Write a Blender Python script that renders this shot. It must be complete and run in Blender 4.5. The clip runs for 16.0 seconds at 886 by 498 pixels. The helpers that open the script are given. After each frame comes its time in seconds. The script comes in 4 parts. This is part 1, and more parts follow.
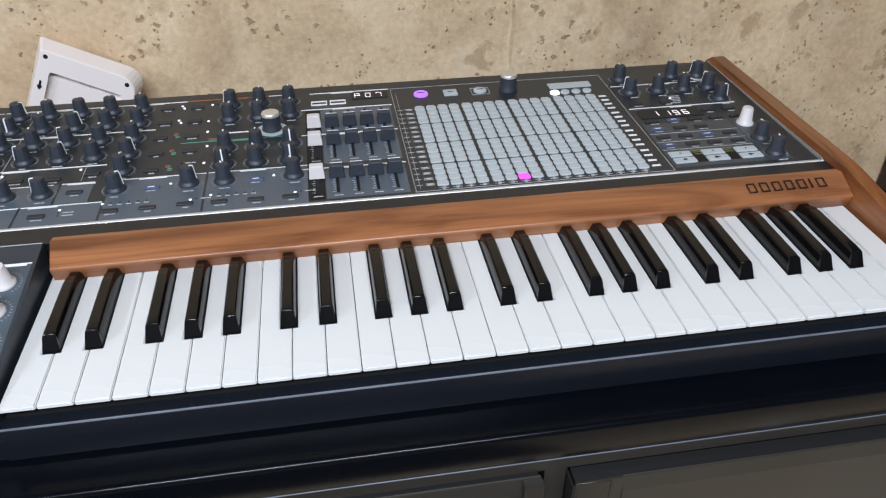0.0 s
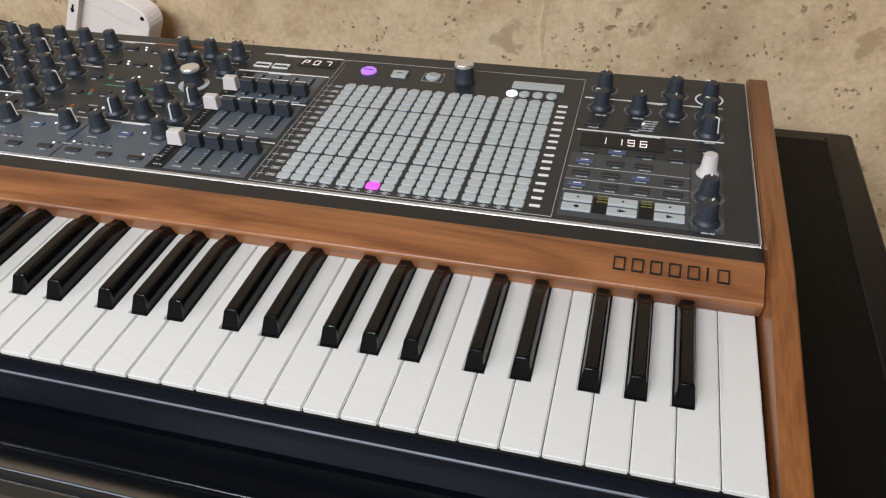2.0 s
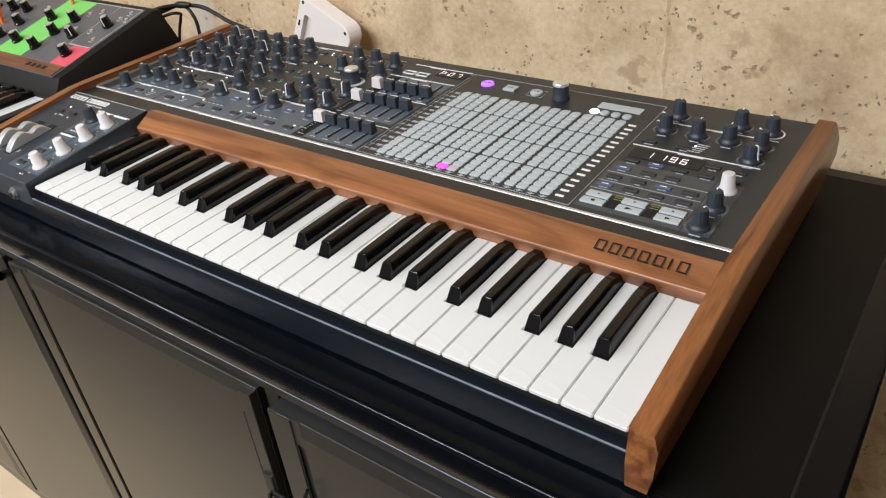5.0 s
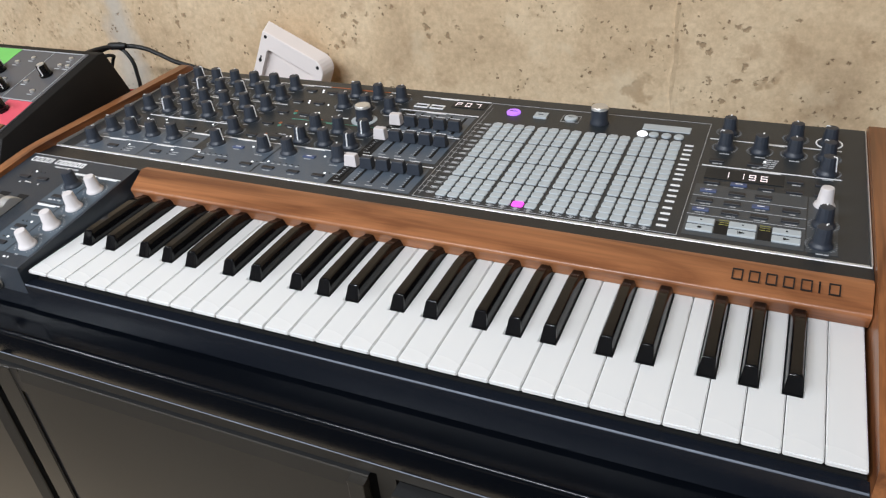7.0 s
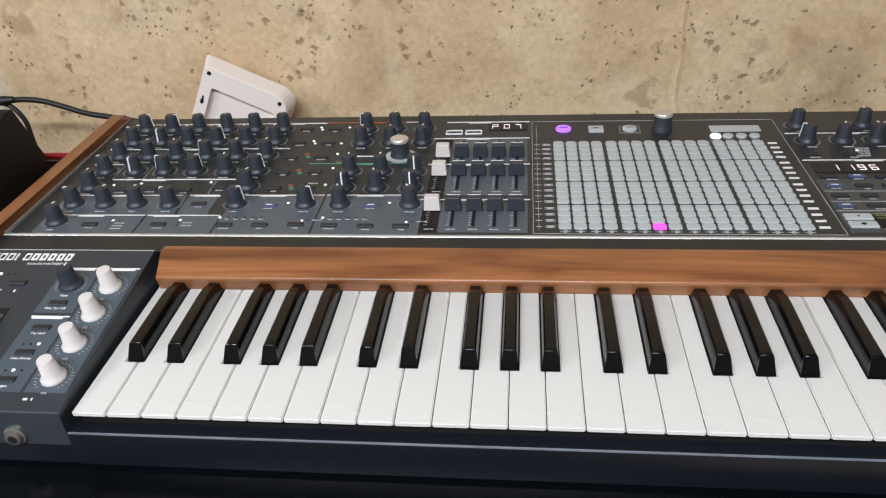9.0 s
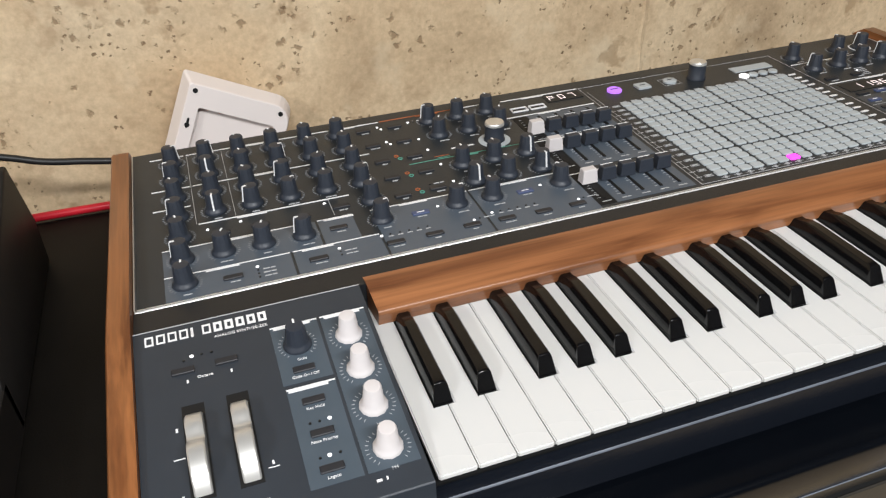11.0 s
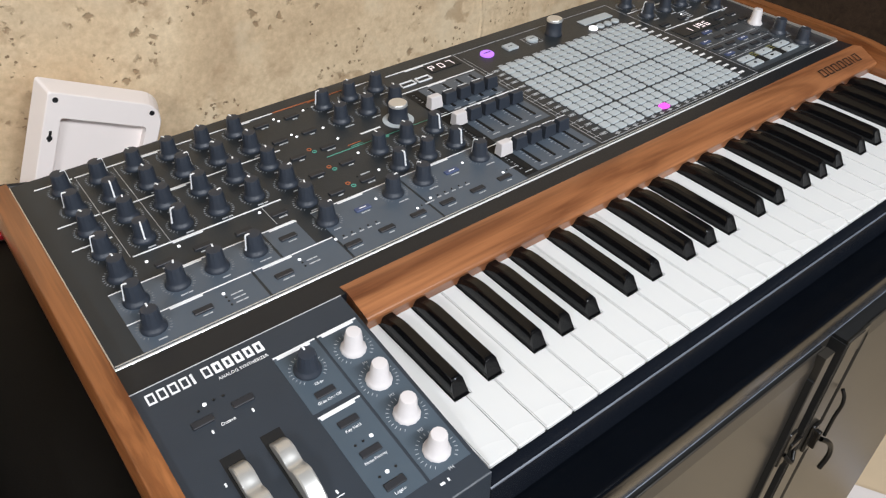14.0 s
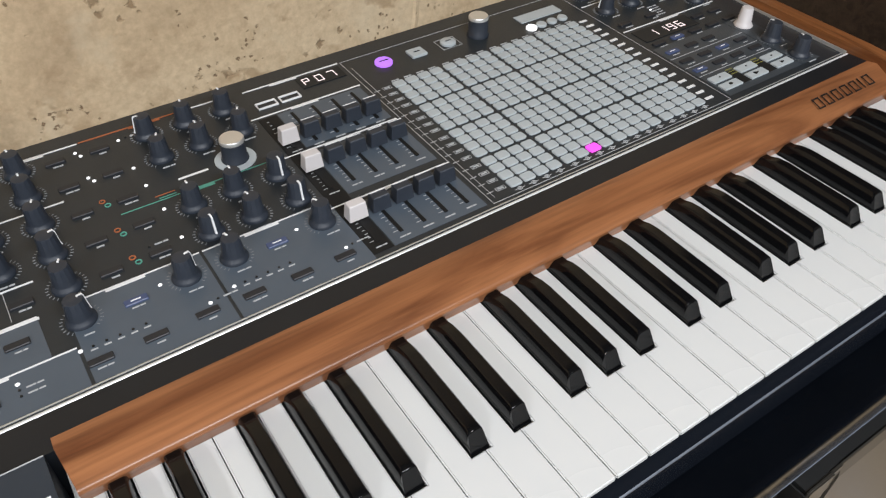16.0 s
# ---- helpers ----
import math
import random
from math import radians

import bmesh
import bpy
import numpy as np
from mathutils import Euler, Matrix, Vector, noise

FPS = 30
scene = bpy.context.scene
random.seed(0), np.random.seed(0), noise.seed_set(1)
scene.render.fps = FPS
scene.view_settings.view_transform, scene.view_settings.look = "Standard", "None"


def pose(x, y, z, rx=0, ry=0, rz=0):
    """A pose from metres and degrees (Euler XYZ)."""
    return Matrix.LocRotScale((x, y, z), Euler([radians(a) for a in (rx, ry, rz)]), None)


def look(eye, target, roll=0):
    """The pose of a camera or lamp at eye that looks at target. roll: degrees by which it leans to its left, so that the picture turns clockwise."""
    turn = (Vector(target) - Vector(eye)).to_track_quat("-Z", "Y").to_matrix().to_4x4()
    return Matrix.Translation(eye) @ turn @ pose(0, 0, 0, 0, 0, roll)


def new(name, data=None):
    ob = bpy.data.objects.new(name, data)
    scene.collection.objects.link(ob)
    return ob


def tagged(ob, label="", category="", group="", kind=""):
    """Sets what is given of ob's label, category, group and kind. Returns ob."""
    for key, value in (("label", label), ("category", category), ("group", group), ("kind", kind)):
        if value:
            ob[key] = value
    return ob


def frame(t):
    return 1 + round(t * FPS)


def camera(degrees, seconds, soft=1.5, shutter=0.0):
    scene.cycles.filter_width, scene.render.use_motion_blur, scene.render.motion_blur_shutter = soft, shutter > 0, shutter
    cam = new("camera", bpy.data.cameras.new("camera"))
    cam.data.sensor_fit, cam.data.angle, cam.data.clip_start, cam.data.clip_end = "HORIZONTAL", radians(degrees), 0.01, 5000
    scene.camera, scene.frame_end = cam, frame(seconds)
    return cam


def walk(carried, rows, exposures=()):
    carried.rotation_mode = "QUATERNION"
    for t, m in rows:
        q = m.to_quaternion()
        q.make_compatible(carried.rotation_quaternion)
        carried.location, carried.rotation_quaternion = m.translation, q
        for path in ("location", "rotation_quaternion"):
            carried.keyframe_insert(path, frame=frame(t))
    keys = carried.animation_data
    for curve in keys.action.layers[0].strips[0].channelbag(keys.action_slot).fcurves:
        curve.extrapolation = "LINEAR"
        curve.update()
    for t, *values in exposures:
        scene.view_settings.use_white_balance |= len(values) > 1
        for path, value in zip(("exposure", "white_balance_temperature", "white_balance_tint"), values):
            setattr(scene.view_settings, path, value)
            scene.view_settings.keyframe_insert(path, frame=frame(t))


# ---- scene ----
cam = camera(60.4, 16.0, soft=1.25)
PATH = [
    (0, (0.229, -0.381, 1.337), (0.491, 1.23, 0.181), -0.1),
    (0.5, (0.325, -0.29, 1.329), (0.433, 1.304, 0.126), -0.9),
    (1, (0.406, -0.241, 1.327), (0.347, 1.333, 0.095), -1.5),
    (1.5, (0.528, -0.232, 1.318), (0.268, 1.314, 0.075), -2.2),
    (2, (0.589, -0.258, 1.316), (0.148, 1.249, 0.078), -2.5),
    (2.5, (0.609, -0.309, 1.325), (0.035, 1.17, 0.107), -2.5),
    (3, (0.668, -0.322, 1.332), (-0.071, 1.106, 0.143), -3.6),
    (5.3, (0.805, -0.314, 1.327), (-0.241, 0.992, 0.231), -5.9),
    (5.5, (0.791, -0.317, 1.327), (-0.242, 0.999, 0.231), -5.9),
    (6, (0.732, -0.334, 1.329), (-0.247, 1.024, 0.235), -5.8),
    (6.5, (0.667, -0.347, 1.334), (-0.192, 1.093, 0.243), -5.2),
    (7, (0.598, -0.361, 1.334), (-0.142, 1.146, 0.247), -5.0),
    (7.5, (0.526, -0.378, 1.331), (-0.087, 1.191, 0.253), -4.6),
    (8, (0.463, -0.372, 1.321), (-0.025, 1.244, 0.249), -4.4),
    (8.5, (0.375, -0.344, 1.314), (0.028, 1.31, 0.244), -3.9),
    (9, (0.29, -0.334, 1.31), (0.082, 1.344, 0.241), -3.4),
    (9.5, (0.154, -0.348, 1.317), (0.119, 1.344, 0.251), -2.8),
    (9.7, (0.107, -0.355, 1.324), (0.145, 1.338, 0.259), -2.6),
    (11.8, (-0.177, -0.221, 1.293), (0.594, 1.214, 0.133), -1.9),
    (12, (-0.207, -0.223, 1.293), (0.62, 1.171, 0.121), -1.7),
    (12.5, (-0.241, -0.232, 1.298), (0.683, 1.08, 0.104), -1.3),
    (13, (-0.25, -0.238, 1.305), (0.732, 1.015, 0.095), -0.4),
    (13.5, (-0.239, -0.224, 1.333), (0.739, 0.994, 0.085), 0.3),
    (14, (-0.189, -0.191, 1.354), (0.773, 1.023, 0.088), 1.0),
    (14.5, (-0.133, -0.165, 1.349), (0.792, 1.04, 0.047), 1.4),
    (15, (-0.084, -0.149, 1.345), (0.798, 1.058, 0.017), 1.1),
    (15.5, (-0.026, -0.129, 1.339), (0.829, 1.078, -0.007), 1.0),
    (16, (0.043, -0.118, 1.324), (0.868, 1.081, -0.047), 0.7),
]
walk(cam, [(t, look(eye, target, roll)) for t, eye, target, roll in PATH],
     exposures=[(0.0, 0.06, 5850, 10), (0.8, -0.03, 6150, 10), (1.5, -0.08, 6350, 10), (3.0, 0.1, 6500, 10), (5.5, 0.22, 6400, 10), (6.3, 0.18, 6180, 10), (7.0, 0.10, 6150, 10), (8.2, 0.0, 6280, 10), (9.5, 0.0, 6420, 10), (13.0, 0.17, 6550, 10), (14.0, 0.15, 6250, 10), (14.5, 0.1, 6200, 10), (16.0, -0.04, 6350, 10)])

# ---- world and lamps ----
world = bpy.data.worlds.new("world")
scene.world = world
world.use_nodes = True
world.node_tree.nodes["Background"].inputs[0].default_value = (0.9, 0.95, 1.0, 1)
world.node_tree.nodes["Background"].inputs[1].default_value = 0.02


def area_lamp(name, x, y, z, sx, sy, watts, colour):
    data = bpy.data.lights.new(name, "AREA")
    data.shape, data.size, data.size_y, data.energy, data.color = "RECTANGLE", sx, sy, watts, colour
    ob = new(name, data)
    ob.matrix_world = pose(x, y, z)
    return ob



area_lamp("ceiling_tube_light", 0.15, -1.15, 2.30, 1.25, 0.16, 56, (0.955, 0.975, 1.0))
area_lamp("ceiling_tube_light", -1.5, -1.3, 2.30, 0.16, 1.25, 38, (0.955, 0.975, 1.0))

# ---- materials ----


def material(name, colour, rough=0.5, metal=0.0, spread=0.08, scale=60.0, bump=0.0, bump_scale=400.0, emit=None, coat=0.0, spec=0.5):
    m = bpy.data.materials.new(name)
    m.use_nodes = True
    nt = m.node_tree
    b = nt.nodes["Principled BSDF"]
    b.inputs["Roughness"].default_value = rough
    b.inputs["Metallic"].default_value = metal
    b.inputs["Coat Weight"].default_value = coat
    b.inputs["Specular IOR Level"].default_value = spec
    tc = nt.nodes.new("ShaderNodeTexCoord")
    n1 = nt.nodes.new("ShaderNodeTexNoise")
    n1.inputs["Scale"].default_value, n1.inputs["Detail"].default_value = scale, 6
    nt.links.new(tc.outputs["Object"], n1.inputs["Vector"])
    ramp = nt.nodes.new("ShaderNodeMixRGB")
    ramp.inputs[1].default_value = (*[c * (1 - spread) for c in colour], 1)
    ramp.inputs[2].default_value = (*[min(1, c * (1 + spread)) for c in colour], 1)
    nt.links.new(n1.outputs["Fac"], ramp.inputs[0])
    nt.links.new(ramp.outputs[0], b.inputs["Base Color"])
    mr = nt.nodes.new("ShaderNodeMapRange")
    mr.inputs["To Min"].default_value, mr.inputs["To Max"].default_value = max(0.02, rough - 0.07), min(1, rough + 0.07)
    n2 = nt.nodes.new("ShaderNodeTexNoise")
    n2.inputs["Scale"].default_value = scale * 0.2
    nt.links.new(tc.outputs["Object"], n2.inputs["Vector"])
    nt.links.new(n2.outputs["Fac"], mr.inputs["Value"])
    nt.links.new(mr.outputs[0], b.inputs["Roughness"])
    if bump:
        n3 = nt.nodes.new("ShaderNodeTexNoise")
        n3.inputs["Scale"].default_value, n3.inputs["Detail"].default_value = bump_scale, 3
        bn = nt.nodes.new("ShaderNodeBump")
        bn.inputs["Strength"].default_value, bn.inputs["Distance"].default_value = bump, 0.001
        nt.links.new(tc.outputs["Object"], n3.inputs["Vector"])
        nt.links.new(n3.outputs["Fac"], bn.inputs["Height"])
        nt.links.new(bn.outputs[0], b.inputs["Normal"])
    if emit:
        b.inputs["Emission Color"].default_value = (*emit[:3], 1)
        b.inputs["Emission Strength"].default_value = emit[3]
    return m


def wood(name, along, dark, light, rough=0.38, cross=22, streak=0.55):
    m = bpy.data.materials.new(name)
    m.use_nodes = True
    nt = m.node_tree
    b = nt.nodes["Principled BSDF"]
    tc = nt.nodes.new("ShaderNodeTexCoord")
    mp = nt.nodes.new("ShaderNodeMapping")
    mp.inputs["Scale"].default_value = (1.6, cross, cross) if along == "x" else (cross, 1.6, cross)
    nt.links.new(tc.outputs["Object"], mp.inputs["Vector"])
    warp = nt.nodes.new("ShaderNodeTexNoise")
    warp.inputs["Scale"].default_value, warp.inputs["Detail"].default_value, warp.inputs["Distortion"].default_value = 2.2, 8, 1.6
    nt.links.new(mp.outputs[0], warp.inputs["Vector"])
    cr = nt.nodes.new("ShaderNodeValToRGB")
    e = cr.color_ramp.elements
    e[0].position, e[0].color = 0.33, (*dark, 1)
    e[1].position, e[1].color = 0.72, (*light, 1)
    mid = cr.color_ramp.elements.new(0.5)
    mid.color = (*[(a * 0.42 + c * 0.58) for a, c in zip(dark, light)], 1)
    nt.links.new(warp.outputs["Fac"], cr.inputs[0])
    mp2 = nt.nodes.new("ShaderNodeMapping")
    mp2.inputs["Scale"].default_value = (14, 420, 420) if along == "x" else (420, 14, 420)
    nt.links.new(tc.outputs["Object"], mp2.inputs["Vector"])
    fine = nt.nodes.new("ShaderNodeTexNoise")
    fine.inputs["Scale"].default_value, fine.inputs["Detail"].default_value = 1.0, 4
    nt.links.new(mp2.outputs[0], fine.inputs["Vector"])
    mx = nt.nodes.new("ShaderNodeMixRGB")
    mx.blend_type = "MULTIPLY"
    mx.inputs[0].default_value = streak
    fr = nt.nodes.new("ShaderNodeMapRange")
    fr.inputs["From Min"].default_value, fr.inputs["From Max"].default_value = 0.35, 0.6
    fr.inputs["To Min"].default_value = 0.55
    nt.links.new(fine.outputs["Fac"], fr.inputs["Value"])
    nt.links.new(cr.outputs[0], mx.inputs[1])
    nt.links.new(fr.outputs[0], mx.inputs[2])
    nt.links.new(mx.outputs[0], b.inputs["Base Color"])
    b.inputs["Roughness"].default_value = rough
    bn = nt.nodes.new("ShaderNodeBump")
    bn.inputs["Strength"].default_value, bn.inputs["Distance"].default_value = 0.15, 0.0006
    nt.links.new(fine.outputs["Fac"], bn.inputs["Height"])
    nt.links.new(bn.outputs[0], b.inputs["Normal"])
    return m


def concrete(name):
    m = bpy.data.materials.new(name)
    m.use_nodes = True
    nt = m.node_tree
    N, L = nt.nodes.new, nt.links.new
    b = nt.nodes["Principled BSDF"]
    tc = N("ShaderNodeTexCoord")

    def noise_at(scale, detail, dist=0.0, rough=0.6):
        n = N("ShaderNodeTexNoise")
        n.inputs["Scale"].default_value, n.inputs["Detail"].default_value = scale, detail
        n.inputs["Distortion"].default_value, n.inputs["Roughness"].default_value = dist, rough
        L(tc.outputs["Object"], n.inputs["Vector"])
        return n

    def ramp(src, stops):
        r = N("ShaderNodeValToRGB")
        el = r.color_ramp.elements
        el[0].position, el[0].color = stops[0][0], (*stops[0][1], 1)
        el[1].position, el[1].color = stops[-1][0], (*stops[-1][1], 1)
        for p, c in stops[1:-1]:
            x = el.new(p)
            x.color = (*c, 1)
        L(src, r.inputs[0])
        return r

    def mix(fac, a, c, mode="MIX"):
        x = N("ShaderNodeMixRGB")
        x.blend_type = mode
        if isinstance(fac, float):
            x.inputs[0].default_value = fac
        else:
            L(fac, x.inputs[0])
        for i, v in ((1, a), (2, c)):
            if isinstance(v, tuple):
                x.inputs[i].default_value = (*v, 1)
            else:
                L(v, x.inputs[i])
        return x.outputs[0]

    big = ramp(noise_at(5.0, 6, 0.4).outputs["Fac"], [(0.28, (0.46, 0.345, 0.225)), (0.44, (0.66, 0.515, 0.345)), (0.52, (0.72, 0.575, 0.395)), (0.70, (0.80, 0.66, 0.47))])
    grey = ramp(noise_at(2.6, 3, 0.8).outputs["Fac"], [(0.56, (0, 0, 0)), (0.66, (0.55, 0.55, 0.55))])
    col = mix(grey.outputs[0], big.outputs[0], (0.62, 0.52, 0.385))
    grain = ramp(noise_at(160.0, 5).outputs["Fac"], [(0.3, (0.82, 0.80, 0.76)), (0.7, (1.1, 1.1, 1.1))])
    col = mix(0.8, col, grain.outputs[0], "MULTIPLY")
    blot = ramp(noise_at(26.0, 5, 0.15).outputs["Fac"], [(0.55, (0, 0, 0)), (0.67, (0.5, 0.5, 0.5))])
    col = mix(blot.outputs[0], col, (0.42, 0.29, 0.175))
    pale = ramp(noise_at(15.0, 4, 0.2).outputs["Fac"], [(0.58, (0, 0, 0)), (0.70, (0.45, 0.45, 0.45))])
    col = mix(pale.outputs[0], col, (0.80, 0.69, 0.51))
    # pale grey mineral stain low on the wall
    sep = N("ShaderNodeSeparateXYZ")
    wob = N("ShaderNodeVectorMath")
    wob.operation = "MULTIPLY_ADD"
    L(noise_at(9.0, 4).outputs["Color"], wob.inputs[0])
    wob.inputs[1].default_value = (0.12, 0.12, 0.12)
    L(tc.outputs["Object"], wob.inputs[2])
    L(wob.outputs[0], sep.inputs[0])
    off = N("ShaderNodeMath")
    off.operation = "ADD"
    off.inputs[1].default_value = 0.365
    L(sep.outputs["X"], off.inputs[0])
    far = N("ShaderNodeMath")
    far.operation = "ABSOLUTE"
    L(off.outputs[0], far.inputs[0])
    stain = ramp(far.outputs[0], [(0.012, (0.7, 0.7, 0.7)), (0.045, (0, 0, 0))])
    col = mix(stain.outputs[0], col, (0.56, 0.55, 0.52))
    # aggregate stains and bug holes at two sizes
    holes = []
    for scale, thr, soft, gate_scale, gate in ((13.0, 0.17, 0.10, 5.0, 0.47), (52.0, 0.15, 0.12, 12.0, 0.54), (120.0, 0.16, 0.1, 22.0, 0.56)):
        v = N("ShaderNodeTexVoronoi")
        v.inputs["Scale"].default_value = scale
        v.inputs["Randomness"].default_value = 1.0
        wv = N("ShaderNodeVectorMath")
        wn = noise_at(scale * 2.2, 3)
        wv.operation = "MULTIPLY_ADD"
        L(wn.outputs["Color"], wv.inputs[0])
        wv.inputs[1].default_value = ((0.95 if scale > 20 else 1.3) / scale,) * 3
        L(tc.outputs["Object"], wv.inputs[2])
        L(wv.outputs[0], v.inputs["Vector"])
        r = ramp(v.outputs["Distance"], [(thr, (1, 1, 1)), (thr + soft, (0, 0, 0))])
        g = ramp(noise_at(gate_scale, 2).outputs["Fac"], [(gate, (0, 0, 0)), (gate + 0.03, (1, 1, 1))])
        holes.append(mix(1.0, r.outputs[0], g.outputs[0], "MULTIPLY"))
    col = mix(mix(0.55, (0, 0, 0), holes[0]), col, (0.36, 0.245, 0.14))
    col = mix(mix(0.7, (0, 0, 0), holes[1]), col, (0.25, 0.165, 0.09))
    col = mix(mix(0.85, (0, 0, 0), holes[2]), col, (0.21, 0.14, 0.08))
    col = mix(1.0, col, (1.03, 0.985, 0.92), "MULTIPLY")
    L(col, b.inputs["Base Color"])
    b.inputs["Roughness"].default_value = 0.85
    h = mix(1.0, holes[1], holes[2], "ADD")
    h = mix(0.35, h, holes[0], "ADD")
    bn = N("ShaderNodeBump")
    bn.invert = True
    bn.inputs["Strength"].default_value, bn.inputs["Distance"].default_value = 0.45, 0.003
    L(h, bn.inputs["Height"])
    bn2 = N("ShaderNodeBump")
    bn2.inputs["Strength"].default_value, bn2.inputs["Distance"].default_value = 0.35, 0.003
    L(noise_at(70.0, 6).outputs["Fac"], bn2.inputs["Height"])
    L(bn.outputs[0], bn2.inputs["Normal"])
    L(bn2.outputs[0], b.inputs["Normal"])
    return m


M_WALL = concrete("concrete")
M_FLOOR = material("floor_concrete", (0.72, 0.56, 0.37), 0.5, spread=0.2, scale=7, bump=0.2, bump_scale=60)
M_DARKSHEET = material("reflection_dark_sheet", (0.020, 0.020, 0.022), 0.95, spread=0.3, scale=30, bump=0.4, bump_scale=300, spec=0.1)
M_CEIL = material("ceiling_paint", (0.24, 0.24, 0.245), 0.8, spread=0.05, scale=8)
M_PLASTER = material("painted_wall", (0.26, 0.26, 0.265), 0.8, spread=0.06, scale=6)
# unseen west wall, paler than the others to add glare on the panels
M_WESTWALL = material("west_wall_reflector", (0.62, 0.62, 0.63), 0.8, spread=0.06, scale=6)
M_TABLE = material("black_table_metal", (0.0022, 0.0029, 0.0044), 0.19, spread=0.25, scale=30, bump=0.02, bump_scale=900, spec=0.17)
M_TOP = material("black_table_top", (0.0046, 0.0042, 0.0038), 0.5, spread=0.3, scale=25, bump=0.12, bump_scale=700, spec=0.12)
M_DOOR = material("bronze_door_metal", (0.030, 0.0265, 0.022), 0.30, 0.0, spread=0.25, scale=7, bump=0.05, bump_scale=400, spec=0.35)
M_DARKMETAL = material("dark_hinge_metal", (0.010, 0.009, 0.008), 0.35, 0.3)
M_FASCIA = wood("walnut_fascia", "x", (0.140, 0.047, 0.018), (0.42, 0.172, 0.068), 0.34, 15, 0.45)
M_CHEEK = wood("walnut_cheek", "y", (0.135, 0.043, 0.013), (0.355, 0.135, 0.045), 0.32)
M_CHASSIS = material("dark_blue_chassis", (0.0068, 0.0086, 0.0128), 0.24, 0.0, spec=0.30, spread=0.12, scale=40, bump=0.1, bump_scale=1500)
M_CTRL = material("slate_black_control_paint", (0.029, 0.036, 0.046), 0.42, spread=0.12, scale=40, bump=0.1, bump_scale=1500)
M_PANEL = material("charcoal_panel", (0.0170, 0.0222, 0.0272), 0.40, spread=0.2, scale=50, bump=0.12, bump_scale=1800, spec=0.58)
M_CASE = material("black_housing_paint", (0.0100, 0.0122, 0.0155), 0.36, spread=0.15, scale=50, bump=0.1, bump_scale=1800, spec=0.40)
M_SLATE = material("slate_panel_print", (0.077, 0.098, 0.124), 0.40, spread=0.1, scale=50, bump=0.1, bump_scale=1800, spec=0.65)
M_SLATEDARK = material("dim_slate_panel_print", (0.046, 0.055, 0.064), 0.40, spread=0.12, scale=50, bump=0.1, bump_scale=1800, spec=0.6)
M_SLATE2 = material("slate_control_print", (0.066, 0.088, 0.110), 0.42, spread=0.1, scale=50, bump=0.1, bump_scale=1800)
M_KNOB = material("knob_rubber", (0.026, 0.032, 0.044), 0.45, spread=0.15, scale=200)
M_WHITEKNOB = material("white_knob_plastic", (0.66, 0.62, 0.61), 0.4, spread=0.03, scale=200)
M_PRINT = material("white_print", (0.86, 0.86, 0.86), 0.5, spread=0.05)
M_GREYPRINT = material("grey_print", (0.48, 0.49, 0.50), 0.5, spread=0.08)
M_TEAL = material("teal_print", (0.10, 0.36, 0.28), 0.5)
M_ORANGE = material("orange_print", (0.42, 0.13, 0.05), 0.5)
M_YELLOW = material("yellow_print", (0.25, 0.24, 0.06), 0.5)
# near-white, mostly diffuse: chrome's reflection of the lamp put into the colour
M_TRIM = material("trim_painted_sheen", (0.88, 0.88, 0.87), 0.32, 0.35, spread=0.03)
M_SILVER = material("brushed_metal", (0.78, 0.77, 0.74), 0.34, 0.7, spread=0.05)
M_WHEEL = material("silver_wheel_plastic", (0.60, 0.59, 0.56), 0.32, 0.55, spread=0.05)
M_WHITEKEY = material("white_key_plastic", (0.68, 0.68, 0.665), 0.28, spread=0.02, scale=20)
M_BLACKKEY = material("black_key_plastic", (0.0042, 0.0042, 0.0046), 0.13, spread=0.2, scale=80, spec=0.34)
M_PAD = material("grey_pad_silicone", (0.46, 0.50, 0.515), 0.55, spread=0.06, scale=90)
M_PADPINK = material("lit_pink_pad", (0.8, 0.1, 0.7), 0.5, emit=(1.0, 0.06, 0.78, 0.85))
M_PURPLE = material("lit_purple_button", (0.16, 0.08, 0.30), 0.5, emit=(0.56, 0.20, 1.0, 0.95))
M_LITWHITE = material("lit_white_button", (0.8, 0.8, 0.8), 0.5, emit=(1, 1, 1, 1.3))
M_LED = material("lit_white_led", (0.8, 0.8, 0.8), 0.5, emit=(1, 1, 1, 0.8))
M_LEDOFF = material("unlit_led", (0.012, 0.012, 0.012), 0.3)
M_DIGIT = material("display_digit", (0.8, 0.7, 0.7), 0.5, emit=(1.0, 0.88, 0.86, 0.6))
M_GLASS = material("display_window", (0.016, 0.018, 0.020), 0.38, spec=0.22)
M_BLUEBTN = material("lit_blue_button", (0.05, 0.07, 0.14), 0.4, emit=(0.25, 0.32, 0.75, 0.04))
M_BUTTON = material("dark_button", (0.020, 0.021, 0.025), 0.5, spread=0.1)
# pale colour standing in for lamp highlights along the rounded edges
M_EDGEGLINT = material("edge_highlight_paint", (0.13, 0.145, 0.175), 0.42, 0.2, spread=0.5, scale=45)
M_NICKEL = material("dull_nickel", (0.42, 0.41, 0.39), 0.3, 0.9, spread=0.1)
M_SLOT = material("slider_slot", (0.003, 0.003, 0.003), 0.7)
M_BOXWHITE = material("white_moulded_plastic", (0.87, 0.79, 0.745), 0.45, spread=0.04, scale=12)
M_RUBBER = material("black_cable_rubber", (0.012, 0.012, 0.012), 0.5)
M_RED = material("red_cable", (0.62, 0.015, 0.03), 0.4)

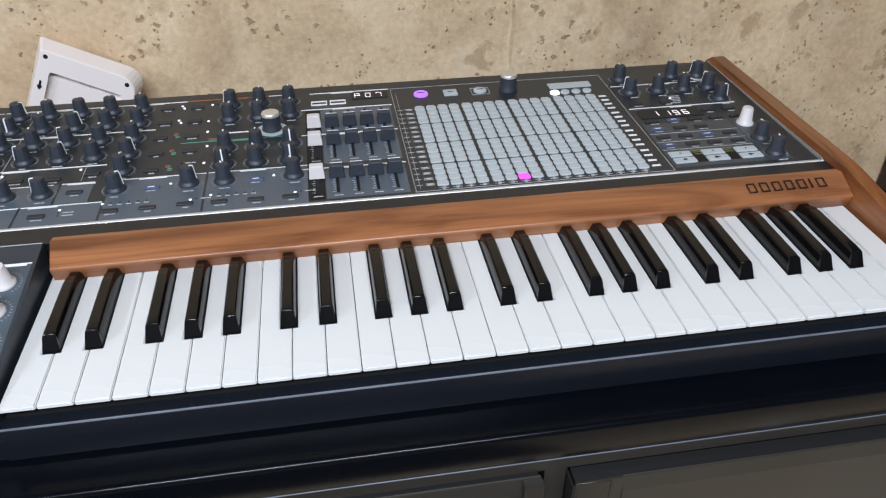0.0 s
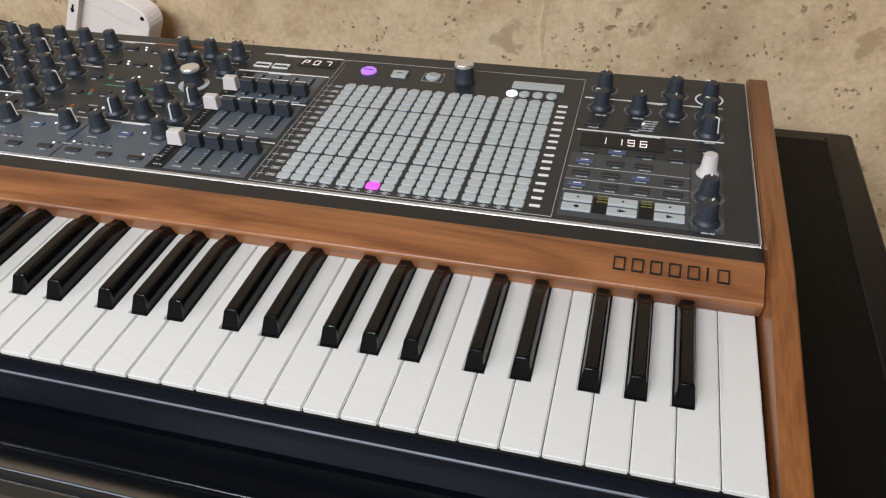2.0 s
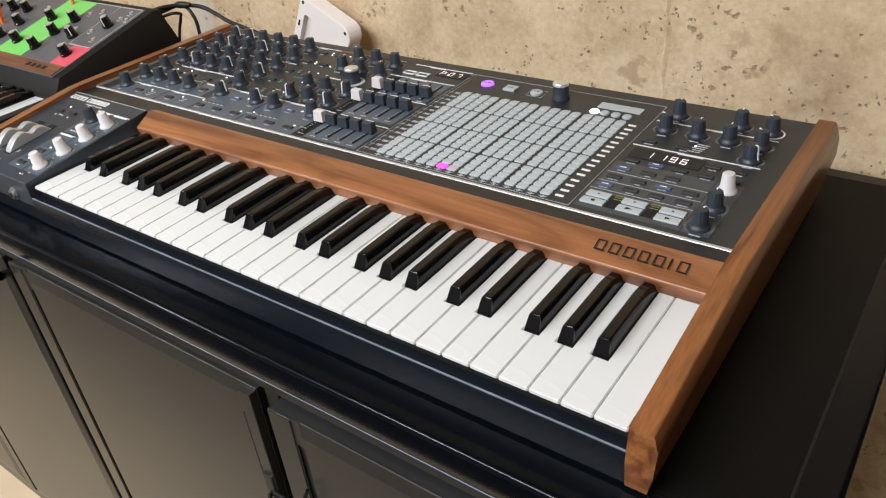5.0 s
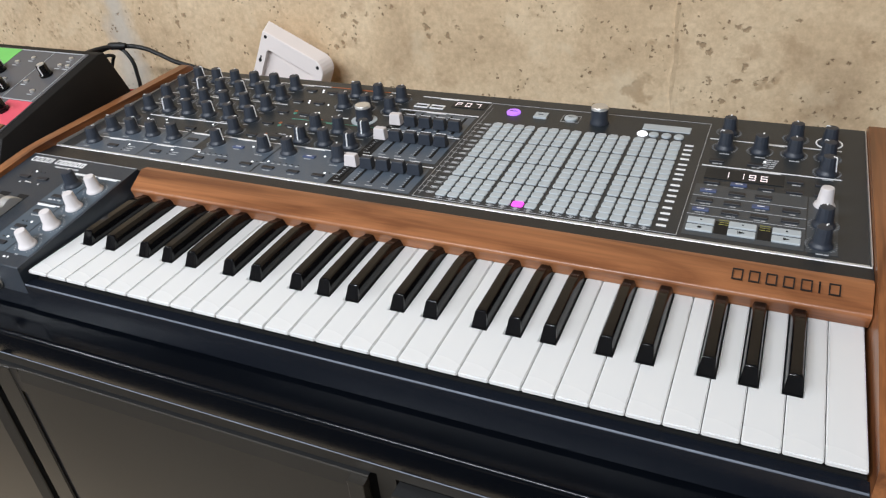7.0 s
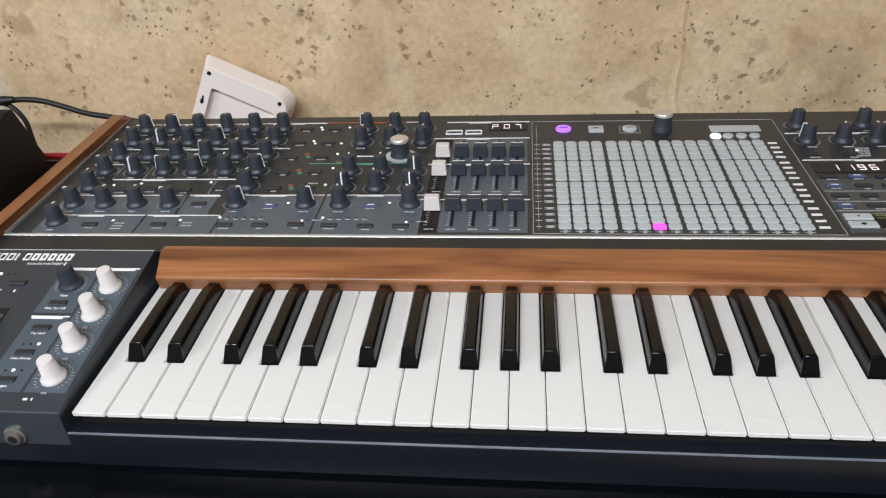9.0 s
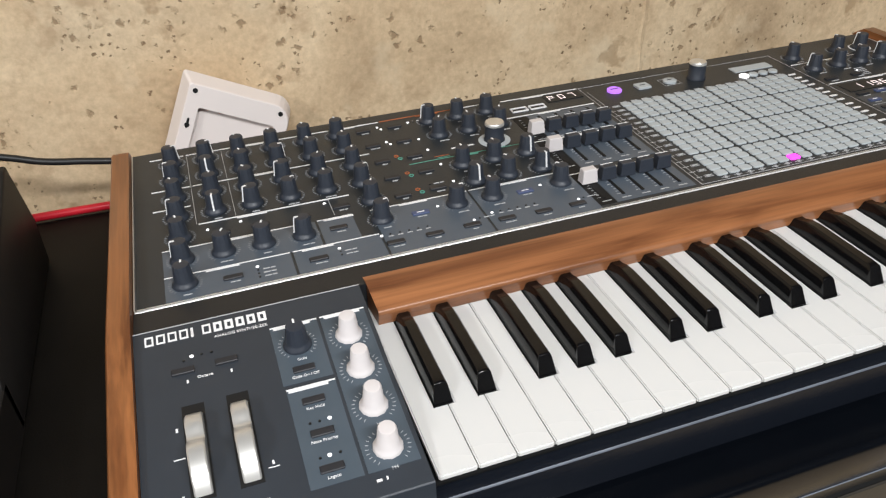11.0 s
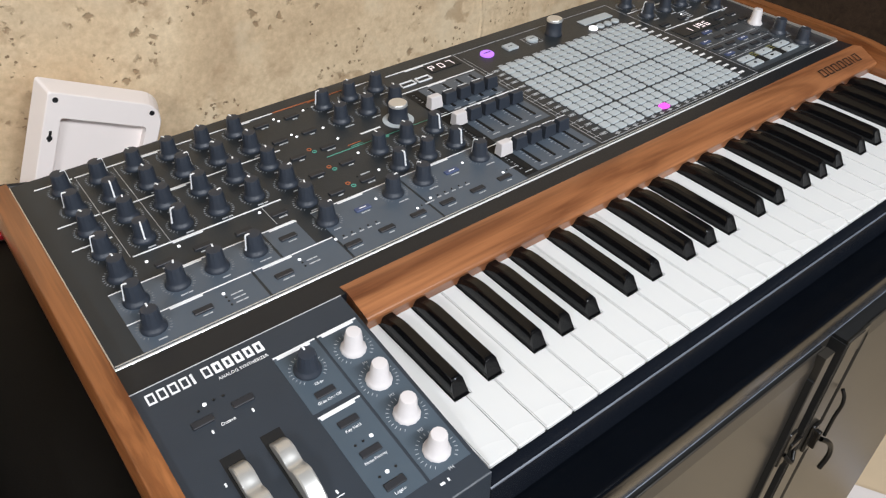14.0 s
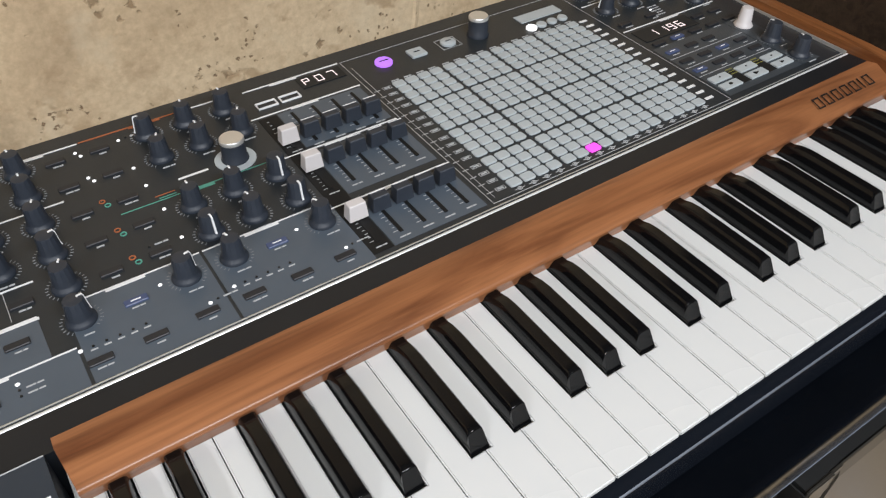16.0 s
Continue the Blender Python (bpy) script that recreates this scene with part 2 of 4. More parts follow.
# ---- mesh helpers ----


def empty(name, at=(0, 0, 0)):
    ob = new(name)
    ob.location = at
    ob.empty_display_size = 0.05
    return ob


def finish(bm):
    bmesh.ops.recalc_face_normals(bm, faces=bm.faces)
    return bm


def part(name, bm, mat, parent=None, label="", smooth=False, at=None):
    me = bpy.data.meshes.new(name)
    if smooth:
        for f in bm.faces:
            f.smooth = True
    bm.to_mesh(me)
    bm.free()
    me.materials.append(mat)
    ob = new(name, me)
    if smooth:
        try:
            me.set_sharp_from_angle(angle=radians(40))
        except AttributeError:
            pass
    if at is not None:
        ob.matrix_basis = at
    if parent:
        ob.parent = parent
    if label:
        ob["label"] = label
    return ob


def again(ob, at, parent=None, mat=None):
    """One more piece on the same mesh data."""
    o = bpy.data.objects.new(ob.name.split(".")[0], ob.data)
    scene.collection.objects.link(o)
    o.matrix_basis = at
    o.parent = parent if parent else ob.parent
    return o


def outline(x0, x1, y0, y1, r, seg=3):
    if r <= 0:
        return [(x0, y0), (x1, y0), (x1, y1), (x0, y1)]
    pts = []
    for cx, cy, a0 in ((x1 - r, y0 + r, -90), (x1 - r, y1 - r, 0), (x0 + r, y1 - r, 90), (x0 + r, y0 + r, 180)):
        for k in range(seg + 1):
            a = radians(a0 + 90 * k / seg)
            pts.append((cx + r * math.cos(a), cy + r * math.sin(a)))
    return pts


def prism(bm, pts, z0, z1, chamfer=0.0, taper=0.0):
    """A solid on a plan outline, with a chamfered top edge and tapering sides."""
    cx = sum(p[0] for p in pts) / len(pts)
    cy = sum(p[1] for p in pts) / len(pts)
    hx = max(abs(p[0] - cx) for p in pts) or 1
    hy = max(abs(p[1] - cy) for p in pts) or 1

    def ring(z, inset):
        return [bm.verts.new((cx + (x - cx) * (1 - inset / hx), cy + (y - cy) * (1 - inset / hy), z)) for x, y in pts]

    rings = [ring(z0, 0), ring(z1 - chamfer, taper)]
    if chamfer > 0:
        rings.append(ring(z1, taper + chamfer))
    n = len(pts)
    for a, b in zip(rings, rings[1:]):
        for i in range(n):
            bm.faces.new((a[i], a[(i + 1) % n], b[(i + 1) % n], b[i]))
    bm.faces.new(rings[0][::-1])
    bm.faces.new(rings[-1])
    return bm


def slab(x0, x1, y0, y1, z0, z1, r=0.0, chamfer=0.0, taper=0.0, seg=3, bm=None):
    return prism(bm or bmesh.new(), outline(x0, x1, y0, y1, r, seg), z0, z1, chamfer, taper)


def lathe(bm, profile, seg=20, centre=(0, 0), ribs=0, rib_depth=0.0):
    """Turned solid round z from (radius, height) pairs."""
    rings = []
    for r, z in profile:
        ring = []
        for k in range(seg):
            a = 2 * math.pi * k / seg
            rr = r - (rib_depth if ribs and k % 2 and 0.004 < r < 0.0078 else 0)
            ring.append(bm.verts.new((centre[0] + rr * math.cos(a), centre[1] + rr * math.sin(a), z)))
        rings.append(ring)
    for a, b in zip(rings, rings[1:]):
        for i in range(seg):
            bm.faces.new((a[i], a[(i + 1) % seg], b[(i + 1) % seg], b[i]))
    bm.faces.new(rings[0][::-1])
    bm.faces.new(rings[-1])
    return bm


def profile_x(pts, x0, x1, bevel=0.0, seg=2, only_convex=False):
    """A (y, z) profile drawn out along x, its edges eased."""
    bm = bmesh.new()
    a = [bm.verts.new((x0, y, z)) for y, z in pts]
    b = [bm.verts.new((x1, y, z)) for y, z in pts]
    n = len(pts)
    for i in range(n):
        bm.faces.new((a[i], a[(i + 1) % n], b[(i + 1) % n], b[i]))
    bm.faces.new(a[::-1])
    bm.faces.new(b)
    finish(bm)
    if bevel:
        bmesh.ops.bevel(bm, geom=list(bm.edges), offset=bevel, segments=seg, profile=0.5, affect="EDGES")
    return bm


def tube(name, points, radius, mat, parent=None, resolution=6):
    cu = bpy.data.curves.new(name, "CURVE")
    cu.dimensions, cu.bevel_depth, cu.bevel_resolution, cu.resolution_u = "3D", radius, 3, resolution
    sp = cu.splines.new("BEZIER")
    sp.bezier_points.add(len(points) - 1)
    for bp, p in zip(sp.bezier_points, points):
        bp.co = p
        bp.handle_left_type = bp.handle_right_type = "AUTO"
    tmp = bpy.data.objects.new(name, cu)
    scene.collection.objects.link(tmp)
    me = bpy.data.meshes.new_from_object(tmp.evaluated_get(bpy.context.evaluated_depsgraph_get()))
    bpy.data.objects.remove(tmp)
    me.materials.clear()
    me.materials.append(mat)
    for p in me.polygons:
        p.use_smooth = True
    ob = new(name, me)
    ob.parent = parent
    return ob


def words(name, text, size, at, mat, parent, align="CENTER", shear=0.0):
    cu = bpy.data.curves.new(name, "FONT")
    cu.body, cu.size, cu.align_x, cu.align_y, cu.extrude, cu.shear = text, size, align, "CENTER", 0.00012, shear
    cu.resolution_u = 3
    tmp = bpy.data.objects.new(name, cu)
    scene.collection.objects.link(tmp)
    me = bpy.data.meshes.new_from_object(tmp.evaluated_get(bpy.context.evaluated_depsgraph_get()))
    bpy.data.objects.remove(tmp)
    me.materials.clear()
    me.materials.append(mat)
    ob = new(name, me)
    ob.matrix_basis = at
    ob.parent = parent
    return ob


# ---- room ----
FLOOR_Z, TOP_Z, WALL_Y = 0.0, 0.925, 0.572


def setting(name, bm, mat, label, category):
    return tagged(part(name, finish(bm), mat), label, category, kind="structure")


setting("floor", slab(-3.2, 3.0, -3.2, WALL_Y, -0.1, FLOOR_Z), M_FLOOR, "pale worn concrete basement floor", "floor")
# added, out of view: dark sheet that keeps the floor's reflection off the doors
setting("carpet", slab(-2.20, 0.72, -1.90, -0.42, FLOOR_Z, FLOOR_Z + 0.008, r=0.01, chamfer=0.003), M_DARKSHEET, "unseen dark floor sheet added to darken reflections in the sideboard", "carpet")
setting("wall_north", slab(-3.4, 3.2, WALL_Y, WALL_Y + 0.2, -0.1, 2.6), M_WALL, "rough pitted beige concrete basement wall", "wall")
setting("wall_south", slab(-3.4, 3.2, -3.4, -3.2, -0.1, 2.6), M_PLASTER, "plain painted wall behind the camera", "wall")
setting("wall_west", slab(-3.4, -3.2, -3.2, WALL_Y, -0.1, 2.6), M_WESTWALL, "unseen plain side wall, made pale to brighten panel reflections", "wall")
setting("wall_east", slab(3.0, 3.2, -3.2, WALL_Y, -0.1, 2.6), M_PLASTER, "plain painted side wall", "wall")
setting("ceiling", slab(-3.2, 3.0, -3.2, WALL_Y, 2.5, 2.6), M_CEIL, "plain grey basement ceiling", "ceiling")

bm = bmesh.new()
rows = []
for k in range(90):
    z, c = 0.4 + 0.02 * k, 0.4745 + 0.0016 * math.sin(k * 1.7) + random.uniform(-0.0012, 0.0012)
    w = 0.0026 + random.uniform(0, 0.0022)
    rows.append([bm.verts.new(p) for p in ((c - w, WALL_Y, z), (c - w * 0.3, WALL_Y - random.uniform(0.0004, 0.0022), z), (c + w, WALL_Y, z))])
for a, b in zip(rows, rows[1:]):
    for i in range(2):
        bm.faces.new((a[i], a[i + 1], b[i + 1], b[i]))
setting("trim", bm, M_WALL, "rough vertical casting seam in the concrete", "wall seam")

# ---- sideboard under the instruments ----
cab = tagged(empty("metal_sideboard", (0, 0, FLOOR_Z)), "long black and bronze metal sideboard with panelled doors", "sideboard")
FRONT = -0.037
bm = slab(-1.02, 0.80, FRONT - 0.0012, 0.482, TOP_Z - 0.0292, TOP_Z, r=0.006, chamfer=0.0)
finish(bm)
bmesh.ops.bevel(bm, geom=[e for e in bm.edges if all(v.co.z > TOP_Z - 0.001 for v in e.verts)], offset=0.0042, segments=4, profile=0.5, affect="EDGES")
bmesh.ops.bevel(bm, geom=[e for e in bm.edges if all(v.co.z < TOP_Z - 0.0285 for v in e.verts)], offset=0.0008, segments=2, profile=0.5, affect="EDGES")
part("top", bm, M_TABLE, cab, "black satin metal top with rounded front edge", smooth=True)
# thin pale strip: the lower edge's highlight put in as colour
part("highlight_strip", finish(profile_x([(FRONT - 0.0014, TOP_Z - 0.0298), (FRONT - 0.0016, TOP_Z - 0.0291), (FRONT - 0.0010, TOP_Z - 0.0288), (FRONT - 0.0006, TOP_Z - 0.0298)], -1.015, 0.795)), M_EDGEGLINT, cab, "pale strip painting the highlight on the lower edge")
part("top_inlay", finish(slab(-0.99, 0.772, 0.0, 0.462, TOP_Z - 0.002, TOP_Z + 0.0006, r=0.004)), M_TOP, cab, "matt black top panel")
part("top_groove", finish(slab(0.7725, 0.7745, 0.0, 0.47, TOP_Z - 0.002, TOP_Z + 0.0003)), M_SLOT, cab)
# body coloured dark so that the gaps round the doors look shaded
part("carcass", finish(slab(-1.0, 0.79, FRONT + 0.022, 0.47, 0.17, TOP_Z - 0.0295)), M_DARKMETAL, cab, "metal body, coloured dark for the shade in the door gaps")
for lx in (-0.97, -0.07, 0.74):
    for ly in (FRONT + 0.03, 0.42):
        part("leg", finish(slab(lx - 0.02, lx + 0.02, ly - 0.015, ly + 0.025, FLOOR_Z, 0.17)), M_DARKMETAL, cab)
part("rail", finish(slab(-1.0, 0.79, FRONT + 0.004, FRONT + 0.022, TOP_Z - 0.0470, TOP_Z - 0.0295)), M_DOOR, cab, "bronze-grey top rail")
part("bottom_rail", finish(slab(-1.0, 0.79, FRONT + 0.002, FRONT + 0.022, 0.17, 0.20)), M_DOOR, cab)


def door(x0, x1, z0, z1, y):
    """A sheet metal door: a field with tilted margins beside a slim stile, with a slot between, its shade painted by
    the black backing; y is its face.
    """
    d = part("door", finish(slab(x0 + 0.001, x1 - 0.001, y + 0.0036, y + 0.017, z0 + 0.001, z1 - 0.0016)), M_RUBBER, cab, "door backing, black for the shade in slot and gaps")
    w, a = 0.028, x0 + 0.0365
    stile = slab(x0, x0 + w, y, y + 0.0035, z0, z1)
    bridge = slab(x0 + w - 0.002, a + 0.001, y + 0.0012, y + 0.0034, z1 - 0.030, z1 - 0.0005)
    for bmf in (stile, bridge):
        finish(bmf)
        if bmf is stile:
            bmesh.ops.bevel(bmf, geom=list(bmf.edges), offset=0.0012, segments=3, affect="EDGES")
        part("door_frame", bmf, M_DOOR, d, "bronze-grey sheet metal stile", smooth=True)
    bmf = bmesh.new()
    rings = []
    for inset, dy in ((0.0, 0.0035), (0.0, 0.0032), (0.0004, 0.0024), (0.0012, 0.0020), (0.0150, 0.0)):
        left = a + (0.0004 if inset < 0.002 else 0.0015)
        rings.append([bmf.verts.new((px, y + dy, pzz)) for px, pzz in ((left, z0 + inset), (x1 - inset, z0 + inset), (x1 - inset, z1 - inset), (left, z1 - inset))])
    for p, q in zip(rings, rings[1:]):
        for k in range(4):
            bmf.faces.new((p[k], p[(k + 1) % 4], q[(k + 1) % 4], q[k]))
    bmf.faces.new(rings[-1])
    part("door_panel", finish(bmf), M_DOOR, d, "bronze-grey pressed metal field")
    return d


door(-0.96, -0.51, 0.205, TOP_Z - 0.0485, FRONT - 0.002)
door(-0.50, -0.075, 0.205, TOP_Z - 0.0485, FRONT - 0.002)
door(-0.058, 0.358, 0.205, TOP_Z - 0.0485, FRONT - 0.002)
third = [o for o in cab.children if o.name.startswith("door")][-1]
part("door_frame", finish(slab(0.3440, 0.3585, FRONT - 0.0085, FRONT - 0.0004, 0.206, TOP_Z - 0.0490, r=0.0008)), M_DOOR, third, "bronze-grey sheet metal stile")
# black strip for the shaded side face of the stile
part("door_edge", finish(slab(0.3415, 0.3439, FRONT - 0.0082, FRONT - 0.0004, 0.207, TOP_Z - 0.078)), M_SLOT, third, "black strip painting the shade on the stile's side")
ajar = door(0.3815, 0.785, 0.205, TOP_Z - 0.0505, FRONT - 0.010)
# black strip: shade on the ajar door's left side, put in as colour
part("door_edge", finish(slab(0.3800, 0.3813, FRONT - 0.0085, FRONT + 0.02, 0.21, TOP_Z - 0.055)), M_RUBBER, ajar, "black strip painting the shade on the door's side")
part("post", finish(slab(0.3625, 0.3790, FRONT + 0.006, FRONT + 0.022, 0.20, TOP_Z - 0.0475)), M_DOOR, cab)

# ---- large keyboard synthesizer ----
syn = tagged(empty("synthesizer", (0.265, 0.2, TOP_Z)), "large analog synthesizer with walnut cheeks and charcoal control panel", "synthesizer")
bpy.context.view_layer.update()
INV = Matrix.Translation((-0.265, -0.2, -TOP_Z))


def sp(name, bm, mat, label="", smooth=False, parent=None):
    """A part of the synthesizer, given in world coordinates."""
    ob = part(name, finish(bm), mat, None, label, smooth)
    ob.parent = parent or syn
    ob.matrix_parent_inverse = INV if parent is None else Matrix.Identity(4)
    return ob


def sq(ob, m, parent=None):
    o = bpy.data.objects.new(ob.name.split(".")[0], ob.data)
    scene.collection.objects.link(o)
    o.parent = parent or syn
    o.matrix_parent_inverse = INV if parent is None else Matrix.Identity(4)
    o.matrix_basis = m
    return o


XL, XR = -0.152, 0.684
KEY_Z = 0.970


def pz(y, h=0.0):
    return 0.9895 + 0.012 * (y - 0.185) + h


def cz(y, h=0.0):
    return 0.9757 + 0.118 * y + h


# base with the ledge in front of the keys
sp("base", profile_x([(-0.0062, 0.929), (-0.0065, 0.9563), (-0.0063, 0.9570), (-0.0058, 0.9574), (-0.0050, 0.9576), (0.0040, 0.9578), (0.0045, 0.944), (0.43, 0.944), (0.43, 0.929)], -0.0030, XR), M_CHASSIS, "dark blue painted steel base", True)
sp("base", profile_x([(-0.0052, 0.929), (-0.0052, 0.9460), (0.155, 0.9460), (0.156, 0.944), (0.43, 0.944), (0.43, 0.929)], XL, -0.0031), M_CHASSIS, "dark blue painted steel base")
for fx in (-0.12, 0.64):
    for fy in (0.04, 0.38):
        sp("foot", lathe(bmesh.new(), [(0.012, TOP_Z), (0.013, TOP_Z + 0.004)], 16, (fx, fy)), M_RUBBER)
sp("panel_case", profile_x([(0.165, 0.945), (0.1575, 0.9925), (0.1835, 0.9912), (0.185, pz(0.185, -0.003)), (0.432, pz(0.432, -0.003)), (0.436, 0.985), (0.436, 0.945)], XL, XR), M_CASE, "black steel panel housing")
panel = sp("panel", profile_x([(0.1862, pz(0.1862, -0.0028)), (0.1862, pz(0.1862)), (0.4315, pz(0.4315)), (0.4315, pz(0.4315, -0.0028))], XL + 0.0015, XR - 0.0015), M_PANEL, "flat charcoal control panel")
TRIM = [(0.1847 + 0.0014 * math.cos(radians(a)), pz(0.185, 0.0008) + 0.0014 * math.sin(radians(a))) for a in range(0, 360, 30)]
sp("chrome_trim", profile_x(TRIM, XL + 0.001, XR - 0.001), M_TRIM, "thin metal front trim, whitened for its reflected light", True)
sp("trim_lip", slab(XL + 0.002, XR - 0.002, 0.1886, 0.1892, pz(0.189, -0.001), pz(0.189, 0.0006)), M_SILVER)
for x in (XL + 0.0005, XR - 0.0013):
    sp("chrome_trim", slab(x, x + 0.0008, 0.186, 0.431, pz(0.3, -0.002), pz(0.43, 0.0004)), M_SILVER)
NOSE = [(0.1372 + 0.0030 * math.cos(radians(a)), 0.9815 + 0.0030 * math.sin(radians(a))) for a in range(215, 100, -16)]
bm = profile_x([(0.1372, 0.9708)] + NOSE + [(0.1572, 0.9944), (0.166, 0.9925), (0.166, 0.9708)], 0.0015, XR - 0.0005)
for v in bm.verts:
    if v.co.x < 0.01 and v.co.y < 0.150:
        v.co.x += 0.0022
sp("fascia", bm, M_FASCIA, "polished walnut strip over the keys", True)
# engraved maker's name, as plain blocks
for i in range(7):
    x, w, t = 0.588 + i * 0.0119 - (0.0052 if i > 5 else 0.0), 0.0012 if i == 5 else 0.0078, 0.0010
    for x0, x1, y0, y1 in ((x, x + w, 0.1425, 0.1425 + t), (x, x + w, 0.1525 - t, 0.1525), (x, x + t, 0.1425 + t, 0.1525 - t), (x + w - t, x + w, 0.1425 + t, 0.1525 - t)):
        o = sp("engraved_mark", slab(x0, x1, y0, y1, 0.0, 0.0004), M_SLOT)
        for v in o.data.vertices:
            v.co.z += 0.9858 + (v.co.y - 0.1305) * 0.322 + 0.0001



def cheek(x0, x1, label):
    pts = [(-0.0075, 0.9285), (-0.0095, 0.951), (-0.006, 0.9795), (0.155, 0.9990), (0.175, 0.9998), (0.425, 1.0005), (0.438, 0.992), (0.443, 0.972), (0.428, 0.945), (0.40, 0.9285)]
    s, inner, outer = (-1, x1, x0) if x0 < 0 else (1, x0, x1)
    bm = bmesh.new()
    rings = []
    for x, drop, tuck in ((inner, 0.0, 0.0), (outer - s * 0.0036, 0.0, 0.0045), (outer, 0.0120, 0.0045)):
        rings.append([bm.verts.new((x - (s * tuck if z < 0.946 else 0.0), y, z - (drop if z > 0.97 else 0.0))) for y, z in pts])
    n = len(pts)
    for a, b in zip(rings, rings[1:]):
        for i in range(n):
            bm.faces.new((a[i], a[(i + 1) % n], b[(i + 1) % n], b[i]))
    bm.faces.new(rings[0][::-1])
    bm.faces.new(rings[-1])
    finish(bm)
    bmesh.ops.bevel(bm, geom=[e for e in bm.edges if all(abs(v.co.x - inner) > 0.012 for v in e.verts) and max(v.co.z for v in e.verts) > 0.94 and abs(e.verts[0].co.x - e.verts[1].co.x) < 0.001], offset=0.0014, segments=2, profile=0.5, affect="EDGES")
    return sp("cheek", bm, M_CHEEK, label, True)


cheek(XL - 0.0185, XL - 0.0003, "walnut end cheek")
cheek(XR + 0.0003, XR + 0.0195, "walnut end cheek")

# thin pale strip for the lamp glint on the base's front edge
sp("highlight_strip", profile_x([(-0.0064, 0.9568), (-0.0061, 0.9575), (-0.0054, 0.9579), (-0.0054, 0.9570)], -0.0028, XR - 0.0004), M_EDGEGLINT, "pale strip painting the highlight on the front edge")
# left-hand controller box
sp("controller_box", profile_x([(-0.0062, 0.9466), (-0.0062, cz(-0.0062) - 0.0010), (-0.0060, cz(-0.006) - 0.0004), (-0.0052, cz(-0.0052)), (0.1568, cz(0.1568)), (0.157, 0.9466)], XL, -0.0035), M_CTRL, "dark slate performance control box")
sp("seam_line", profile_x([(0.1560, cz(0.156)), (0.1560, cz(0.156, 0.0003)), (0.1566, cz(0.1566, 0.0003)), (0.1566, cz(0.1566))], XL, -0.0036), M_GREYPRINT)

# ---- keys ----
W = 0.0235
CUTS = {0: (None, -0.0025), 1: (-0.0025, 0.0025), 2: (0.0025, None), 3: (None, -0.0035), 4: (-0.0035, 0.0), 5: (0.0, 0.0035), 6: (0.0035, None), 7: (None, None)}
BLACK_Y = 0.0515


def white_key(kind):
    g, hw, yb, ye = 0.00032, 0.0066, BLACK_Y - 0.0008, 0.160
    left, right = CUTS[kind]
    pts = [(g, 0.0), (W - g, 0.0)]
    if right is None:
        pts += [(W - g, ye)]
    else:
        pts += [(W - g, yb), (W + right - hw, yb), (W + right - hw, ye)]
    if left is None:
        pts += [(g, ye)]
    else:
        pts += [(left + hw, ye), (left + hw, yb), (g, yb)]
    bm = bmesh.new()
    top = [bm.verts.new((x, y, 0)) for x, y in pts]
    low = [bm.verts.new((x, y, -0.0030 if y < 0.004 else -0.0125)) for x, y in pts]
    n = len(pts)
    for i in range(n):
        bm.faces.new((low[i], low[(i + 1) % n], top[(i + 1) % n], top[i]))
    bm.faces.new(top)
    bm.faces.new(low[::-1])
    finish(bm)
    bmesh.ops.bevel(bm, geom=[e for e in bm.edges if all(v.co.z > -0.001 for v in e.verts) or (all(v.co.y < 0.001 for v in e.verts) and abs(e.verts[0].co.z - e.verts[1].co.z) > 0.002)], offset=0.0008, segments=2, affect="EDGES")
    return bm


made = {}
for i in range(29):
    kind = 7 if i == 28 else i % 7
    at = Matrix.Translation((W * i, 0, KEY_Z))
    if kind not in made:
        made[kind] = sp("white_key", white_key(kind), M_WHITEKEY, smooth=False)
        made[kind].matrix_basis = at
    else:
        sq(made[kind], at)


def black_key():
    bm = bmesh.new()
    secs = [(0.0, -0.0005, 0.0057), (0.0003, 0.0002, 0.00562), (0.0051, 0.0106, 0.0043), (0.0054, 0.0113, 0.0042), (0.0060, 0.0117, 0.0041), (0.0075, 0.0119, 0.0040), (0.0110, 0.0121, 0.0040), (0.064, 0.0122, 0.0040), (0.072, 0.0112, 0.0040), (0.079, 0.0086, 0.0042), (0.108, 0.007, 0.0042)]
    rings = []
    for y, h, hw in secs:
        r = [bm.verts.new((-0.0058, y, -0.010)), bm.verts.new((-0.0057, y, 0.0))]
        top = h
        r += [bm.verts.new((-hw - 0.0004, y + 0.0002, max(-0.0005, top - 0.0012))), bm.verts.new((-hw + 0.0007, y + 0.0008, top)), bm.verts.new((hw - 0.0007, y + 0.0008, top)), bm.verts.new((hw + 0.0004, y + 0.0002, max(-0.0005, top - 0.0012)))]
        r += [bm.verts.new((0.0057, y, 0.0)), bm.verts.new((0.0058, y, -0.010))]
        rings.append(r)
    for a, b in zip(rings, rings[1:]):
        for i in range(8):
            bm.faces.new((a[i], a[(i + 1) % 8], b[(i + 1) % 8], b[i]))
    bm.faces.new(rings[0])
    bm.faces.new(rings[-1][::-1])
    return bm


first = None
for o in range(4):
    for b, d in ((1, -0.0025), (2, 0.0025), (4, -0.0035), (5, 0.0), (6, 0.0035)):
        at = Matrix.Translation((W * (7 * o + b) + d, BLACK_Y, KEY_Z))
        if first is None:
            first = sp("black_key", black_key(), M_BLACKKEY, smooth=True)
            first.matrix_basis = at
        else:
            sq(first, at)
sp("key_felt", slab(0.0, XR - 0.001, 0.006, 0.162, 0.9445, 0.9570), M_SLOT, "black key bed")

